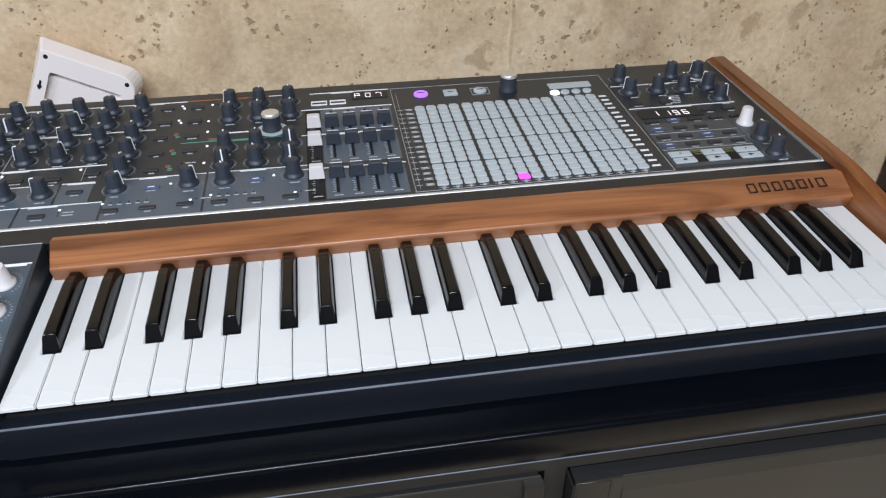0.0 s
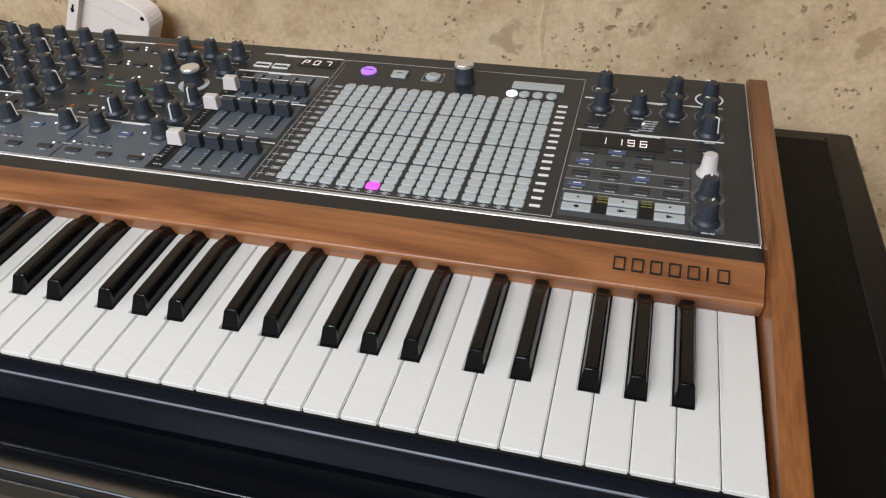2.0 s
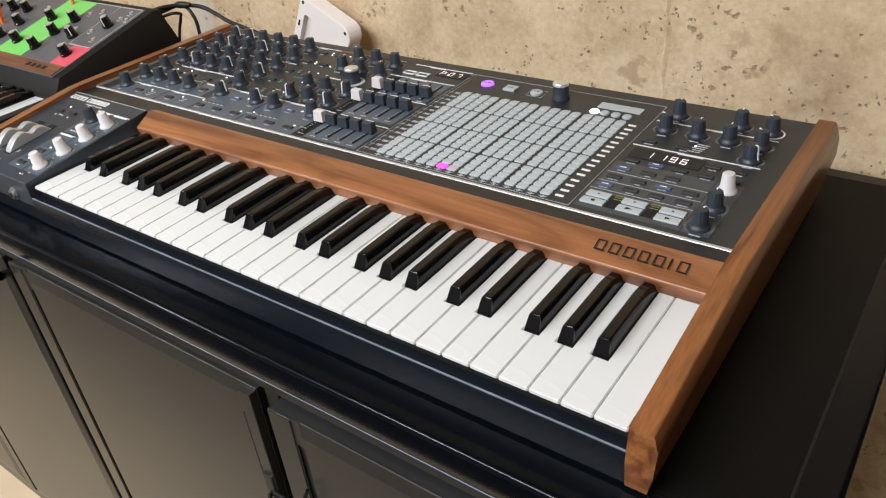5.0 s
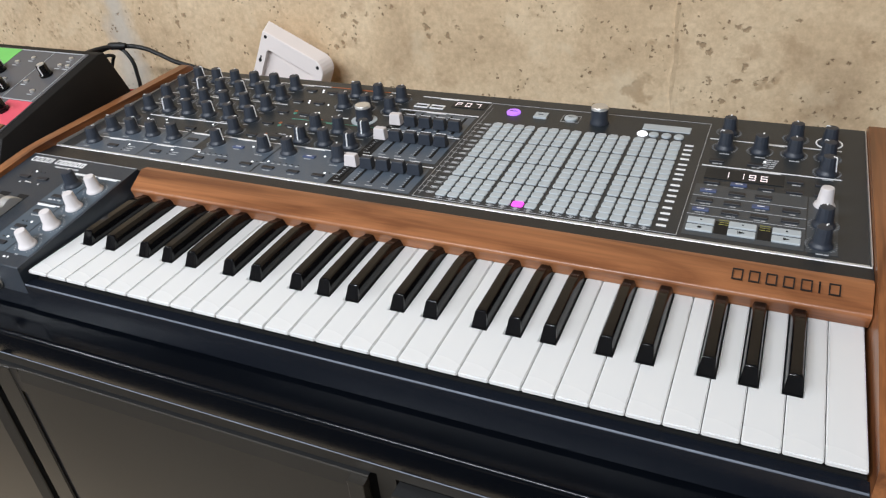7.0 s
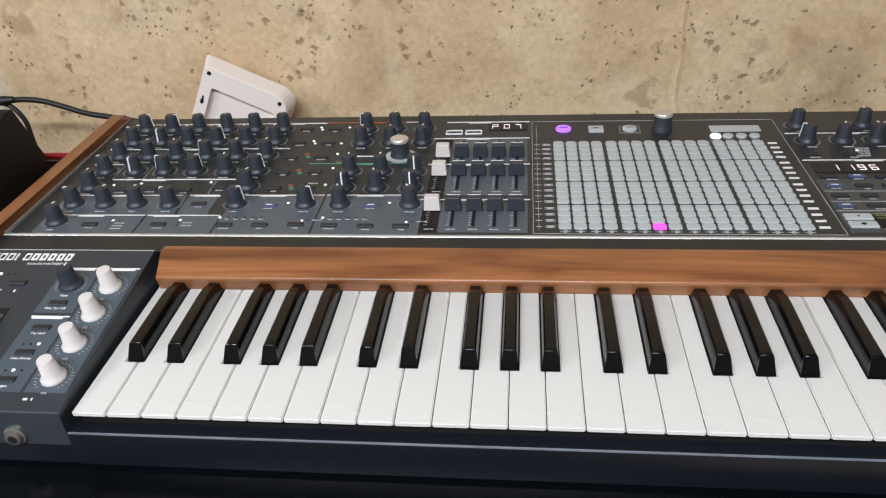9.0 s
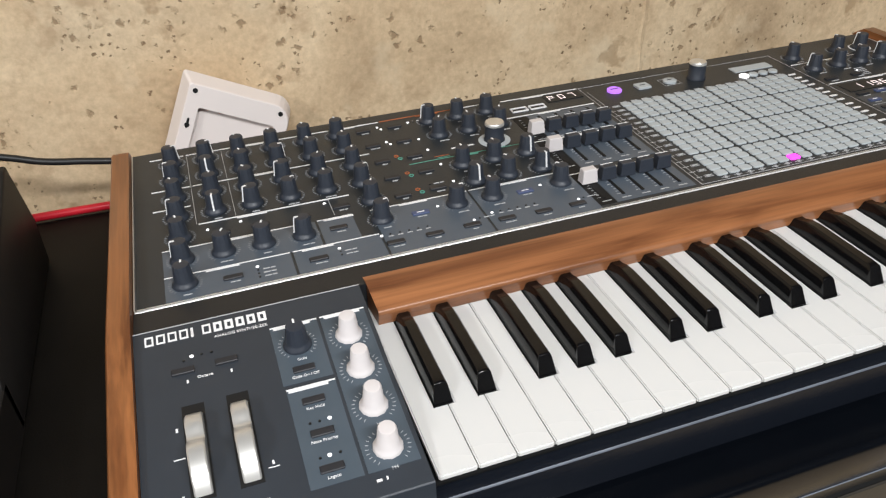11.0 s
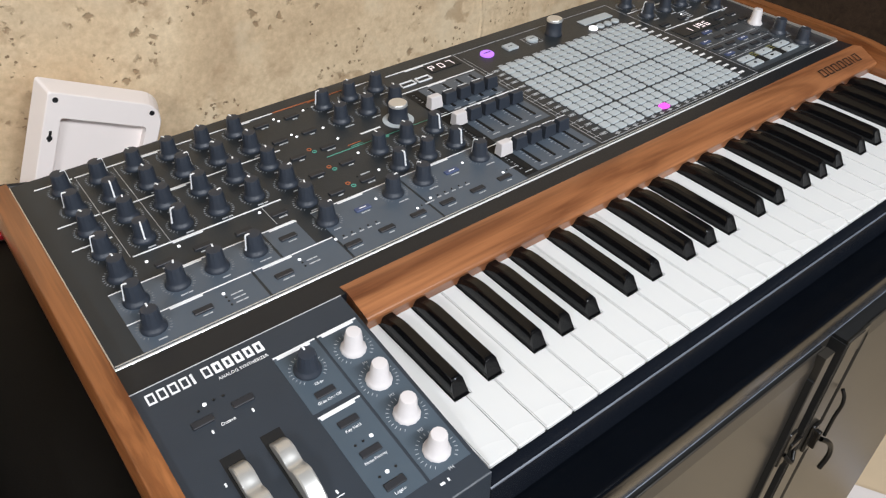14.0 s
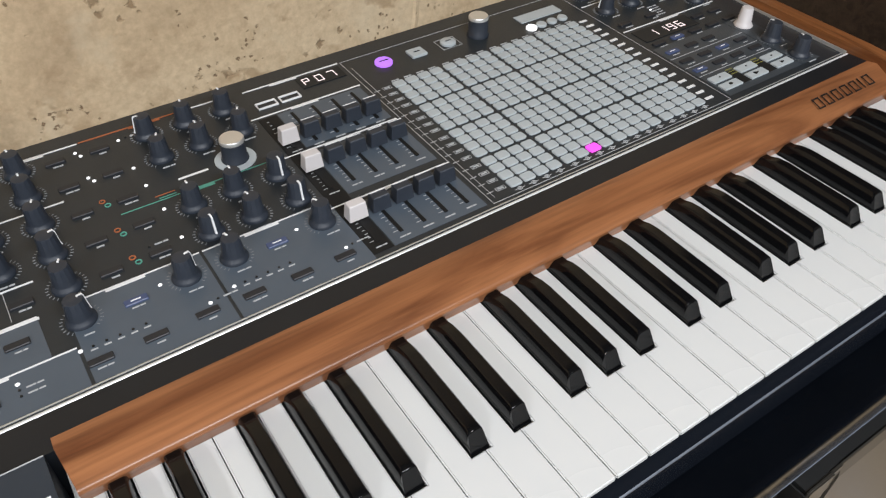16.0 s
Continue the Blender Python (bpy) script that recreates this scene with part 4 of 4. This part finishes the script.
# transport keys
for x in (0.556, 0.589, 0.6225):
    for y, mark in ((0.2190, False), (0.2070, True)):
        button(x, y, 0.0215, 0.0088, M_PAD, 0.0018, lab="pale grey transport key")
        if not mark:
            ink("black", x - 0.0008, x + 0.0008, y - 0.0006, y + 0.0006, 0.0022)
        elif x < 0.57:
            sign(x, y, [(0.0019 * math.cos(math.pi * k / 6), 0.0015 * math.sin(math.pi * k / 6)) for k in range(12)])
        else:
            sign(x, y, [(-0.0022, -0.0017), (0.0024, 0.0), (-0.0022, 0.0017)])
        if mark and 0.57 < x < 0.60:
            ink("black", x - 0.0032, x - 0.0027, y - 0.0017, y + 0.0017, 0.0022)
for x in (0.5727, 0.6060):
    ink("black", x - 0.0052, x + 0.0052, 0.2030, 0.2228, 0.0004)
for x in (0.574, 0.606):
    for k in range(3):
        caption(x, 0.2250 - 0.0035 * k, 0.008, colour="yellow")

# ---- performance controls on the left-hand box ----
TILT_C = math.degrees(math.atan(0.118))
for x0, x1, y0, y1 in ((-0.0685, -0.0380, 0.0840, 0.1330), (-0.0675, -0.0380, 0.0100, 0.0800), (-0.0360, -0.0062, 0.0100, 0.1330)):
    ink("slate_control", x0, x1, y0, y1, 0.00025, cz)
title_line(-0.0685, -0.0380, 0.1335, -0.0545, cz)
title_line(-0.0675, -0.0380, 0.0800, -0.0545, cz)
title_line(-0.0360, -0.0062, 0.1335, -0.0215, cz)
for i, y in enumerate((0.113, 0.0835, 0.0535, 0.0235)):
    put_white(-0.0212, y, cz, TILT_C, 0.9)
    put_ticks(-0.0212, y, cz, TILT_C, 1.06, True)
    words("lettering", "M%d" % (i + 1), 0.0030, Matrix.Translation((-0.0212, y - 0.0142, cz(y - 0.0142, 0.0004))) @ pose(0, 0, 0, TILT_C), M_GREYPRINT, syn).matrix_parent_inverse = INV
put_knob(-0.0540, 0.1150, 0, cz, TILT_C)
BRIGHT.matrix_basis = Matrix.Translation((-0.0540, 0.1150, cz(0.1150, 0.0004))) @ pose(0, 0, 0, TILT_C)
for x, y, text in ((-0.0540, 0.0940, "Glide On / Off"), (-0.0535, 0.0685, "Key Hold"), (-0.0535, 0.0445, "Note Priority"), (-0.0535, 0.0200, "Legato"), (-0.124, 0.1155, ""), (-0.098, 0.1160, "")):
    button(x, y, 0.0135, 0.0050, f=cz, tilt=TILT_C)
    if text:
        words("lettering", text, 0.0028, Matrix.Translation((x, y - 0.0055, cz(y - 0.0055, 0.0004))) @ pose(0, 0, 0, TILT_C), M_PRINT, syn).matrix_parent_inverse = INV
for x, y, text, size in ((-0.0535, 0.1022, "Glide", 0.0028), (-0.1115, 0.1080, "Octave", 0.0032), (-0.1205, 0.0120, "Pitch", 0.0035), (-0.0960, 0.0125, "Modulation", 0.0035), (-0.0860, 0.1385, "ANALOG SYNTHESIZER", 0.0032)):
    words("lettering", text, size, Matrix.Translation((x, y, cz(y, 0.0004))) @ pose(0, 0, 0, TILT_C), M_PRINT, syn).matrix_parent_inverse = INV
# product name as plain open blocks
for i in range(11):
    x, t, w = -0.1450 + i * 0.0071, 0.0017 if i > 5 else 0.0011, 0.0016 if i == 4 else 0.0054
    ink("white", x, x + w, 0.1432, 0.1432 + t, 0.0005, cz)
    ink("white", x, x + w, 0.1512 - t, 0.1512, 0.0005, cz)
    ink("white", x, x + t, 0.1432 + t, 0.1512 - t, 0.0005, cz)
    ink("white", x + w - t, x + w, 0.1432 + t, 0.1512 - t, 0.0005, cz)
for x, y, lit in ((-0.0535, 0.0525, False), (-0.0590, 0.0525, False), (-0.0475, 0.0530, True), (-0.0530, 0.0285, True), (-0.0585, 0.0280, False), (-0.0470, 0.0285, False), (-0.1180, 0.1265, True), (-0.1230, 0.1240, False), (-0.1120, 0.1265, False), (-0.1060, 0.1262, False)):
    led(x, y, lit, cz)
for x, y in ((-0.122, 0.1065), (-0.096, 0.1070), (-0.131, 0.0720), (-0.131, 0.0270), (-0.083, 0.0340)):
    ink("white", x - 0.0006, x + 0.0006, y - 0.0012, y + 0.0012, 0.0004, cz)
for x, y in ((-0.131, 0.0520), (-0.083, 0.0310)):
    ink("white", x - 0.003, x + 0.003, y - 0.0002, y + 0.0002, 0.0004, cz)


def wheel(x0, x1, yc):
    """A performance wheel with a dished thumb rest and ribbed front half."""
    sp("wheel_slot", slab(x0 - 0.0018, x1 + 0.0012, yc - 0.0325, yc + 0.0325, cz(yc, -0.012), cz(yc, -0.004)), M_SLOT)
    ink("black", x0 - 0.0018, x1 + 0.0012, yc - 0.0325, yc + 0.0325, 0.0003, cz)
    bm = bmesh.new()
    zc, pts = cz(yc) - 0.021, []
    n = 300
    for k in range(n):
        a = 2 * math.pi * k / n
        th = math.degrees(math.atan2(math.sin(a), math.cos(a)))
        r = 0.0352 - 0.0062 * math.exp(-((th - 3) / 12.0) ** 2) + 0.0008 * math.exp(-((th - 30) / 10.0) ** 2)
        if -64 < th < -14:
            r += 0.00012 if k % 2 else -0.00012
        pts.append((yc + r * math.sin(a), zc + r * math.cos(a)))
    rim = [[bm.verts.new((x, yc + (y - yc) * s, zc + (z - zc) * s)) for y, z in pts] for x, s in ((x0, 0.975), (x0 + 0.0009, 1), (x1 - 0.0009, 1), (x1, 0.975))]
    for a, b in zip(rim, rim[1:]):
        for k in range(n):
            bm.faces.new((a[k], a[(k + 1) % n], b[(k + 1) % n], b[k]))
    bm.faces.new(rim[0][::-1])
    bm.faces.new(rim[-1])
    sp("wheel", bm, M_WHEEL, "silver dished thumb wheel", True)


wheel(-0.1255, -0.1157, 0.0555)
wheel(-0.1000, -0.0902, 0.0558)
# headphone socket in the front
bm = lathe(bmesh.new(), [(0.0075, 0.0), (0.0075, 0.0016), (0.0062, 0.0022), (0.0055, 0.0042), (0.0040, 0.0046)], 20)
bmesh.ops.transform(bm, matrix=pose(-0.0395, -0.0062, 0.9545, 90, 0, 0), verts=bm.verts)
jack = sp("headphone_socket", bm, M_NICKEL, "nickel headphone socket", True)
bm = lathe(bmesh.new(), [(0.0031, 0.0), (0.0031, 0.0049)], 16)
bmesh.ops.transform(bm, matrix=pose(-0.0395, -0.0062, 0.9545, 90, 0, 0), verts=bm.verts)
sp("socket_hole", bm, M_SLOT, parent=None)
ink("white", -0.0330, -0.0300, 0.0035, 0.0050, 0.0004, cz)
ink("white", -0.0275, -0.0265, 0.0035, 0.0055, 0.0004, cz)

for colour, mat in (("white", M_PRINT), ("grey", M_GREYPRINT), ("teal", M_TEAL), ("orange", M_ORANGE), ("yellow", M_YELLOW), ("black", M_SLOT)):
    tagged(sp("panel_print", INK[colour], mat), kind="stuff")

# ---- second, smaller synthesizer ----
M_CASE2 = material("black_case_plastic", (0.019, 0.018, 0.017), 0.45, spread=0.15, scale=40, spec=0.08, bump=0.04, bump_scale=900)
M_PANEL2 = material("grey_panel_paint", (0.11, 0.11, 0.115), 0.45, spread=0.08, scale=40)
M_GREEN = material("green_panel_paint", (0.20, 0.62, 0.14), 0.45, spread=0.06)
M_PALEBLUE = material("pale_blue_panel_paint", (0.30, 0.56, 0.66), 0.45, spread=0.06)
M_PINK = material("pink_panel_paint", (0.72, 0.10, 0.14), 0.45, spread=0.06)
M_WOOD2 = wood("brown_logo_strip", "x", (0.11, 0.042, 0.02), (0.26, 0.11, 0.05), 0.5)
M_ORANGECABLE = material("orange_cable", (0.85, 0.16, 0.02), 0.4)
mini = tagged(empty("synthesizer", (-0.5, 0.2, TOP_Z)), "smaller black synthesizer with green and pink panel", "synthesizer")
INV2 = Matrix.Translation((0.5, -0.2, -TOP_Z))


def mp(name, bm, mat, label="", smooth=False):
    ob = part(name, finish(bm), mat, None, label, smooth)
    ob.parent = mini
    ob.matrix_parent_inverse = INV2
    return ob


def mz(y, h=0.0):
    return 0.991 + 0.25 * (y - 0.183) + h


bm = profile_x([(0.170, 0.9265), (0.168, 0.967), (0.182, 0.9895), (0.355, 1.0335), (0.366, 1.0330), (0.392, 0.968), (0.388, 0.9265)], -0.815, -0.238, 0.002, 2)
mp("case", bm, M_CASE2, "black wedge-shaped case", True)


def patch(name, x0, x1, y0, y1, h, mat, label=""):
    bm = bmesh.new()
    lo = [bm.verts.new((x, y, mz(y, -0.001))) for x, y in ((x0, y0), (x1, y0), (x1, y1), (x0, y1))]
    hi = [bm.verts.new((x, y, mz(y, h))) for x, y in ((x0, y0), (x1, y0), (x1, y1), (x0, y1))]
    for i in range(4):
        bm.faces.new((lo[i], lo[(i + 1) % 4], hi[(i + 1) % 4], hi[i]))
    bm.faces.new(hi)
    bm.faces.new(lo[::-1])
    return mp(name, bm, mat, label)


patch("panel", -0.800, -0.2510, 0.1800, 0.3520, 0.0006, M_PANEL2, "grey control panel")
patch("panel_field", -0.449, -0.373, 0.2040, 0.3500, 0.0010, M_GREEN, "bright green panel field")
patch("panel_field", -0.650, -0.574, 0.3200, 0.3500, 0.0010, M_PALEBLUE, "pale blue panel field")
patch("panel_field", -0.294, -0.2520, 0.2030, 0.2480, 0.0010, M_PINK, "pinkish red panel field")
strip = patch("logo_strip", -0.795, -0.2540, 0.1805, 0.2020, 0.0022, M_WOOD2, "brown strip under the panel")
for k in range(4):
    patch("carved_mark", -0.335 + 0.014 * k, -0.325 + 0.014 * k, 0.1880, 0.1950, 0.0025, M_SLOT)
for x0, x1, y0, y1 in ((-0.2560, -0.2552, 0.2500, 0.3500), (-0.372, -0.2552, 0.3495, 0.3503), (-0.372, -0.295, 0.2025, 0.2032), (-0.310, -0.3092, 0.2500, 0.3490), (-0.310, -0.2552, 0.2492, 0.2500)):
    patch("panel_line", x0, x1, y0, y1, 0.0013, M_GREYPRINT)
KN2 = None
for x, y, a in ((-0.426, 0.232, 20), (-0.368, 0.228, -40), (-0.421, 0.295, 0), (-0.365, 0.301, 30), (-0.370, 0.265, -150), (-0.323, 0.266, 120), (-0.283, 0.227, 0), (-0.280, 0.302, 160), (-0.509, 0.304, 0), (-0.547, 0.302, 0), (-0.480, 0.235, 0), (-0.540, 0.240, 50), (-0.480, 0.270, 0), (-0.600, 0.300, 0), (-0.600, 0.235, 0)):
    m = Matrix.Translation((x, y, mz(y, 0.001))) @ pose(0, 0, 0, math.degrees(math.atan(0.25)), 0, 0) @ pose(0, 0, 0, 0, 0, -a)
    if KN2 is None:
        KN2 = mp("knob", lathe(bmesh.new(), [(0.0085, 0.0), (0.0085, 0.003), (0.0072, 0.004), (0.0066, 0.0150), (0.0060, 0.0158)], 14), M_BLACKKEY, "black knob with silver cap", True)
        CAP2 = part("silver_cap", finish(lathe(bmesh.new(), [(0.0050, 0.0150), (0.0050, 0.0164), (0.0044, 0.0167)], 14)), M_SILVER, KN2, "silver cap", True)
        MARK2 = part("pointer", finish(slab(-0.0006, 0.0006, 0.0050, 0.0078, 0.0035, 0.0161)), M_PRINT, KN2, "white pointer line")
        KN2.matrix_basis = m
    else:
        o = bpy.data.objects.new("knob", KN2.data)
        scene.collection.objects.link(o)
        o.parent, o.matrix_parent_inverse, o.matrix_basis = mini, INV2, m
        for src in (CAP2, MARK2):
            p = bpy.data.objects.new(src.name.split(".")[0], src.data)
            scene.collection.objects.link(p)
            p.parent = o
for x, y in ((-0.272, 0.268), (-0.354, 0.322), (-0.276, 0.323), (-0.270, 0.339), (-0.262, 0.323), (-0.334, 0.333), (-0.300, 0.285), (-0.341, 0.285), (-0.460, 0.250), (-0.470, 0.320)):
    o = mp("patch_socket", lathe(bmesh.new(), [(0.0032, -0.001), (0.0032, 0.0018), (0.0020, 0.0024)], 12), M_SILVER, smooth=True)
    o.matrix_basis = Matrix.Translation((x, y, mz(y, 0.001)))
    patch("panel_line", x - 0.004, x + 0.004, y - 0.0068, y - 0.0058, 0.0013, M_GREYPRINT)
mp("key_block", slab(-0.2555, -0.2380, 0.020, 0.1785, 0.9265, 0.9655, r=0.002, chamfer=0.001), M_CASE2)
mp("key_bed", slab(-0.815, -0.2555, 0.016, 0.1700, 0.9265, 0.9440), M_CASE2)
wk2 = bk2 = None
for i in range(19):
    at = Matrix.Translation((-0.2560 - 0.0235 * i - 0.0230, 0.030, 0.9590))
    if wk2 is None:
        wk2 = mp("white_key", slab(0, 0.0228, 0, 0.150, -0.0149, 0, r=0.0008, chamfer=0.0006, seg=2), M_WHITEKEY)
        wk2.matrix_basis = at
    else:
        o = bpy.data.objects.new("white_key", wk2.data)
        scene.collection.objects.link(o)
        o.parent, o.matrix_parent_inverse, o.matrix_basis = mini, INV2, at
for i in range(1, 19):
    if (i - 1) % 7 in (0, 4):
        continue
    at = Matrix.Translation((-0.2560 - 0.0235 * i, 0.080, 0.9590))
    if bk2 is None:
        bk2 = mp("black_key", black_key(), M_BLACKKEY, "", True)
        bk2.matrix_basis = at
    else:
        o = bpy.data.objects.new("black_key", bk2.data)
        scene.collection.objects.link(o)
        o.parent, o.matrix_parent_inverse, o.matrix_basis = mini, INV2, at
for ends in (((-0.425, 0.338, mz(0.338)), (-0.430, 0.338, 1.070), (-0.470, 0.300, 1.105), (-0.530, 0.280, 1.06), (-0.540, 0.270, mz(0.270))), ((-0.520, 0.262, mz(0.262)), (-0.524, 0.262, 1.050), (-0.570, 0.268, 1.085), (-0.630, 0.272, 1.05), (-0.635, 0.272, mz(0.272)))):
    o = tagged(tube("patch_cable", ends, 0.0024, M_ORANGECABLE), "bright orange patch cable plugged into the panel", "cable", "patch cables")

# ---- cables behind the instruments ----
c1 = tagged(tube("power_cable", [(-0.352, 0.400, 1.000), (-0.346, 0.450, 1.002), (-0.325, 0.478, 0.999), (-0.290, 0.483, 0.997), (-0.262, 0.484, 0.989), (-0.236, 0.484, 0.980), (-0.198, 0.484, 0.973), (-0.150, 0.486, 0.962), (-0.060, 0.478, 0.940), (0.02, 0.470, 0.9290)], 0.0034, M_RUBBER), "black rubber power cable behind the instruments", "cable")
part("plug", finish(lathe(bmesh.new(), [(0.0045, 0.0), (0.0058, 0.005), (0.0056, 0.018), (0.004, 0.028)], 14)), M_RUBBER, c1, "black moulded plug", True, at=pose(-0.343, 0.470, 1.0005, 0, 90, 15))
tagged(tube("audio_cable", [(-0.360, 0.398, 0.985), (-0.352, 0.450, 0.995), (-0.334, 0.474, 0.998), (-0.314, 0.476, 0.984), (-0.309, 0.476, 0.950), (-0.309, 0.474, 0.9288)], 0.0030, M_RUBBER), "thin black audio cable looping down to the sideboard", "cable")
tagged(tube("audio_cable", [(-0.378, 0.398, 0.975), (-0.362, 0.445, 0.984), (-0.342, 0.470, 0.986), (-0.352, 0.477, 0.975), (-0.362, 0.476, 0.955), (-0.368, 0.472, 0.9288)], 0.0026, M_RUBBER), "thin black audio cable looping down to the sideboard", "cable")
tagged(tube("red_cable", [(-0.70, 0.470, 0.9300), (-0.45, 0.468, 0.9300), (-0.24, 0.468, 0.9302), (-0.16, 0.466, 0.9300), (-0.05, 0.470, 0.9300), (0.10, 0.468, 0.9300)], 0.0042, M_RED), "bright red cable along the sideboard's rear edge", "cable")

# ---- white moulded frame leaning on the wall ----
box = tagged(empty("plastic_frame", (-0.06, 0.49, TOP_Z)), "white moulded plastic frame leaning against the concrete wall", "plastic frame")


def corners(x0, x1, y0, y1, radii, seg=6):
    """A plan outline with its own radius at each corner, from the lower right round to the lower left."""
    pts = []
    for (cx, cy, sx, sy, a0), r in zip(((x1, y0, -1, 1, -90), (x1, y1, -1, -1, 0), (x0, y1, 1, -1, 90), (x0, y0, 1, 1, 180)), radii):
        for k in range(seg + 1):
            a = radians(a0 + 90 * k / seg)
            pts.append((cx + sx * r + r * math.cos(a), cy + sy * r + r * math.sin(a)))
    return pts


def hollow(rings):
    bm = bmesh.new()
    n = len(rings[0][0])
    R = [[bm.verts.new((x, y, z)) for x, y in p] for p, z in rings]
    for a, b in zip(R, R[1:] + R[:1]):
        for i in range(n):
            bm.faces.new((a[i], a[(i + 1) % n], b[(i + 1) % n], b[i]))
    return bm


BW, BH, BD = 0.108, 0.125, 0.022
BOX_M = Matrix.Translation((-0.0868, 0.5150, 1.0250)) @ pose(0, 0, 0, 87, 0, 0) @ pose(0, 0, 0, 0, 0, -25)
RAD = (0.012, 0.020, 0.003, 0.003)
back_edge = corners(-0.0065, BW + 0.004, -BH - 0.004, 0.0060, RAD)
outer = corners(0, BW, -BH, 0, RAD)
outer_in = corners(0.001, BW - 0.001, -BH + 0.001, -0.001, RAD)
inner = corners(0.0140, BW - 0.014, -BH + 0.018, -0.0235, (0.003,) * 4)


def bp(name, bm, mat, label=""):
    ob = part(name, finish(bm), mat, None, label)
    ob.parent = box
    ob.matrix_parent_inverse = Matrix.Translation((0.06, -0.49, -TOP_Z))
    ob.matrix_basis = BOX_M
    return ob


bmx = hollow([(back_edge, -BD), (outer, -0.001), (outer_in, 0.0), (inner, 0.0), (inner, -BD)])
finish(bmx)
bp("rim", bmx, M_BOXWHITE, "white rounded rim")
bp("back_plate", slab(0.0135, BW - 0.0135, -BH + 0.0175, -0.0230, -BD, -0.009), M_BOXWHITE)
for x, y in ((0.0070, -0.0070), (BW - 0.0115, -0.0085), (0.0070, -0.0445)):
    bp("screw_hole", lathe(bmesh.new(), [(0.0026, -0.002), (0.0026, 0.0004)], 12, (x, y)), M_SLOT)
bp("key_slot", slab(0.0058, 0.0082, -0.0480, -0.0370, -0.002, 0.0005, r=0.001), M_SLOT)

# ---- latch ironwork on the sideboard doors ----
LY = FRONT - 0.010


def ironwork(name, bm, label=""):
    return part(name, finish(bm), M_DARKMETAL, cab, label)


ironwork("latch_plate", slab(0.3905, 0.4040, LY - 0.004, LY, 0.712, 0.752, r=0.002, chamfer=0.001), "dark iron latch plate")
ironwork("latch_bolt", slab(0.3950, 0.4000, LY - 0.0095, LY - 0.003, 0.720, 0.745, r=0.001, chamfer=0.001), "dark iron latch bolt")
tube("latch_rod", [(0.4135, LY - 0.004, 0.794), (0.4125, LY - 0.009, 0.786), (0.4080, LY - 0.010, 0.760), (0.4030, LY - 0.011, 0.738)], 0.0019, M_DARKMETAL, cab)
tube("latch_hook", [(0.4030, LY - 0.010, 0.731), (0.4120, LY - 0.015, 0.724), (0.4190, LY - 0.018, 0.712), (0.4210, LY - 0.019, 0.697), (0.4160, LY - 0.018, 0.681)], 0.0028, M_DARKMETAL, cab)
ironwork("latch_plate", slab(0.3450, 0.3575, FRONT - 0.0105, FRONT - 0.0060, 0.722, 0.772, r=0.002, chamfer=0.001), "dark iron latch plate")
ironwork("latch_keeper", slab(0.3540, 0.3720, FRONT - 0.0125, FRONT - 0.0090, 0.744, 0.752, r=0.001, chamfer=0.001), "dark iron latch keeper")
tube("latch_ring", [(0.3470, FRONT - 0.011, 0.742), (0.3510, FRONT - 0.017, 0.734), (0.3570, FRONT - 0.017, 0.730), (0.3640, FRONT - 0.013, 0.736)], 0.0022, M_DARKMETAL, cab)
tube("door_stop", [(-0.068, FRONT - 0.001, TOP_Z - 0.068), (-0.068, FRONT - 0.012, TOP_Z - 0.066), (-0.060, FRONT - 0.014, TOP_Z - 0.063)], 0.005, M_DARKMETAL, cab)

# ---- far right: dark cupboard added for the wall's shaded end, and a white board on the floor ----
cup = tagged(empty("cupboard", (1.4, 0.38, FLOOR_Z)), "tall dark brown cupboard added for the shade at the concrete wall's right end", "cupboard")
M_DARKWOOD = wood("dark_brown_wood", "x", (0.022, 0.013, 0.008), (0.055, 0.034, 0.022), 0.5)


def cp(name, bm, label=""):
    ob = part(name, finish(bm), M_DARKWOOD, None, label)
    ob.parent = cup
    ob.matrix_parent_inverse = Matrix.Translation((-1.4, -0.38, 0))
    return ob


cp("body", slab(1.10, 1.75, 0.20, WALL_Y - 0.004, 0.0, 2.05, r=0.004))
cp("door", slab(1.11, 1.42, 0.182, 0.199, 0.06, 2.0, r=0.002))
cp("door", slab(1.425, 1.74, 0.182, 0.199, 0.06, 2.0, r=0.002))
bd = tagged(part("board", finish(slab(-0.36, 0.36, -0.027, 0.027, 0.0, 0.018, r=0.004, chamfer=0.002)), M_BOXWHITE, at=pose(1.160, -0.300, 0.0, 0, 0, -62)), "white painted board lying on the floor", "board")
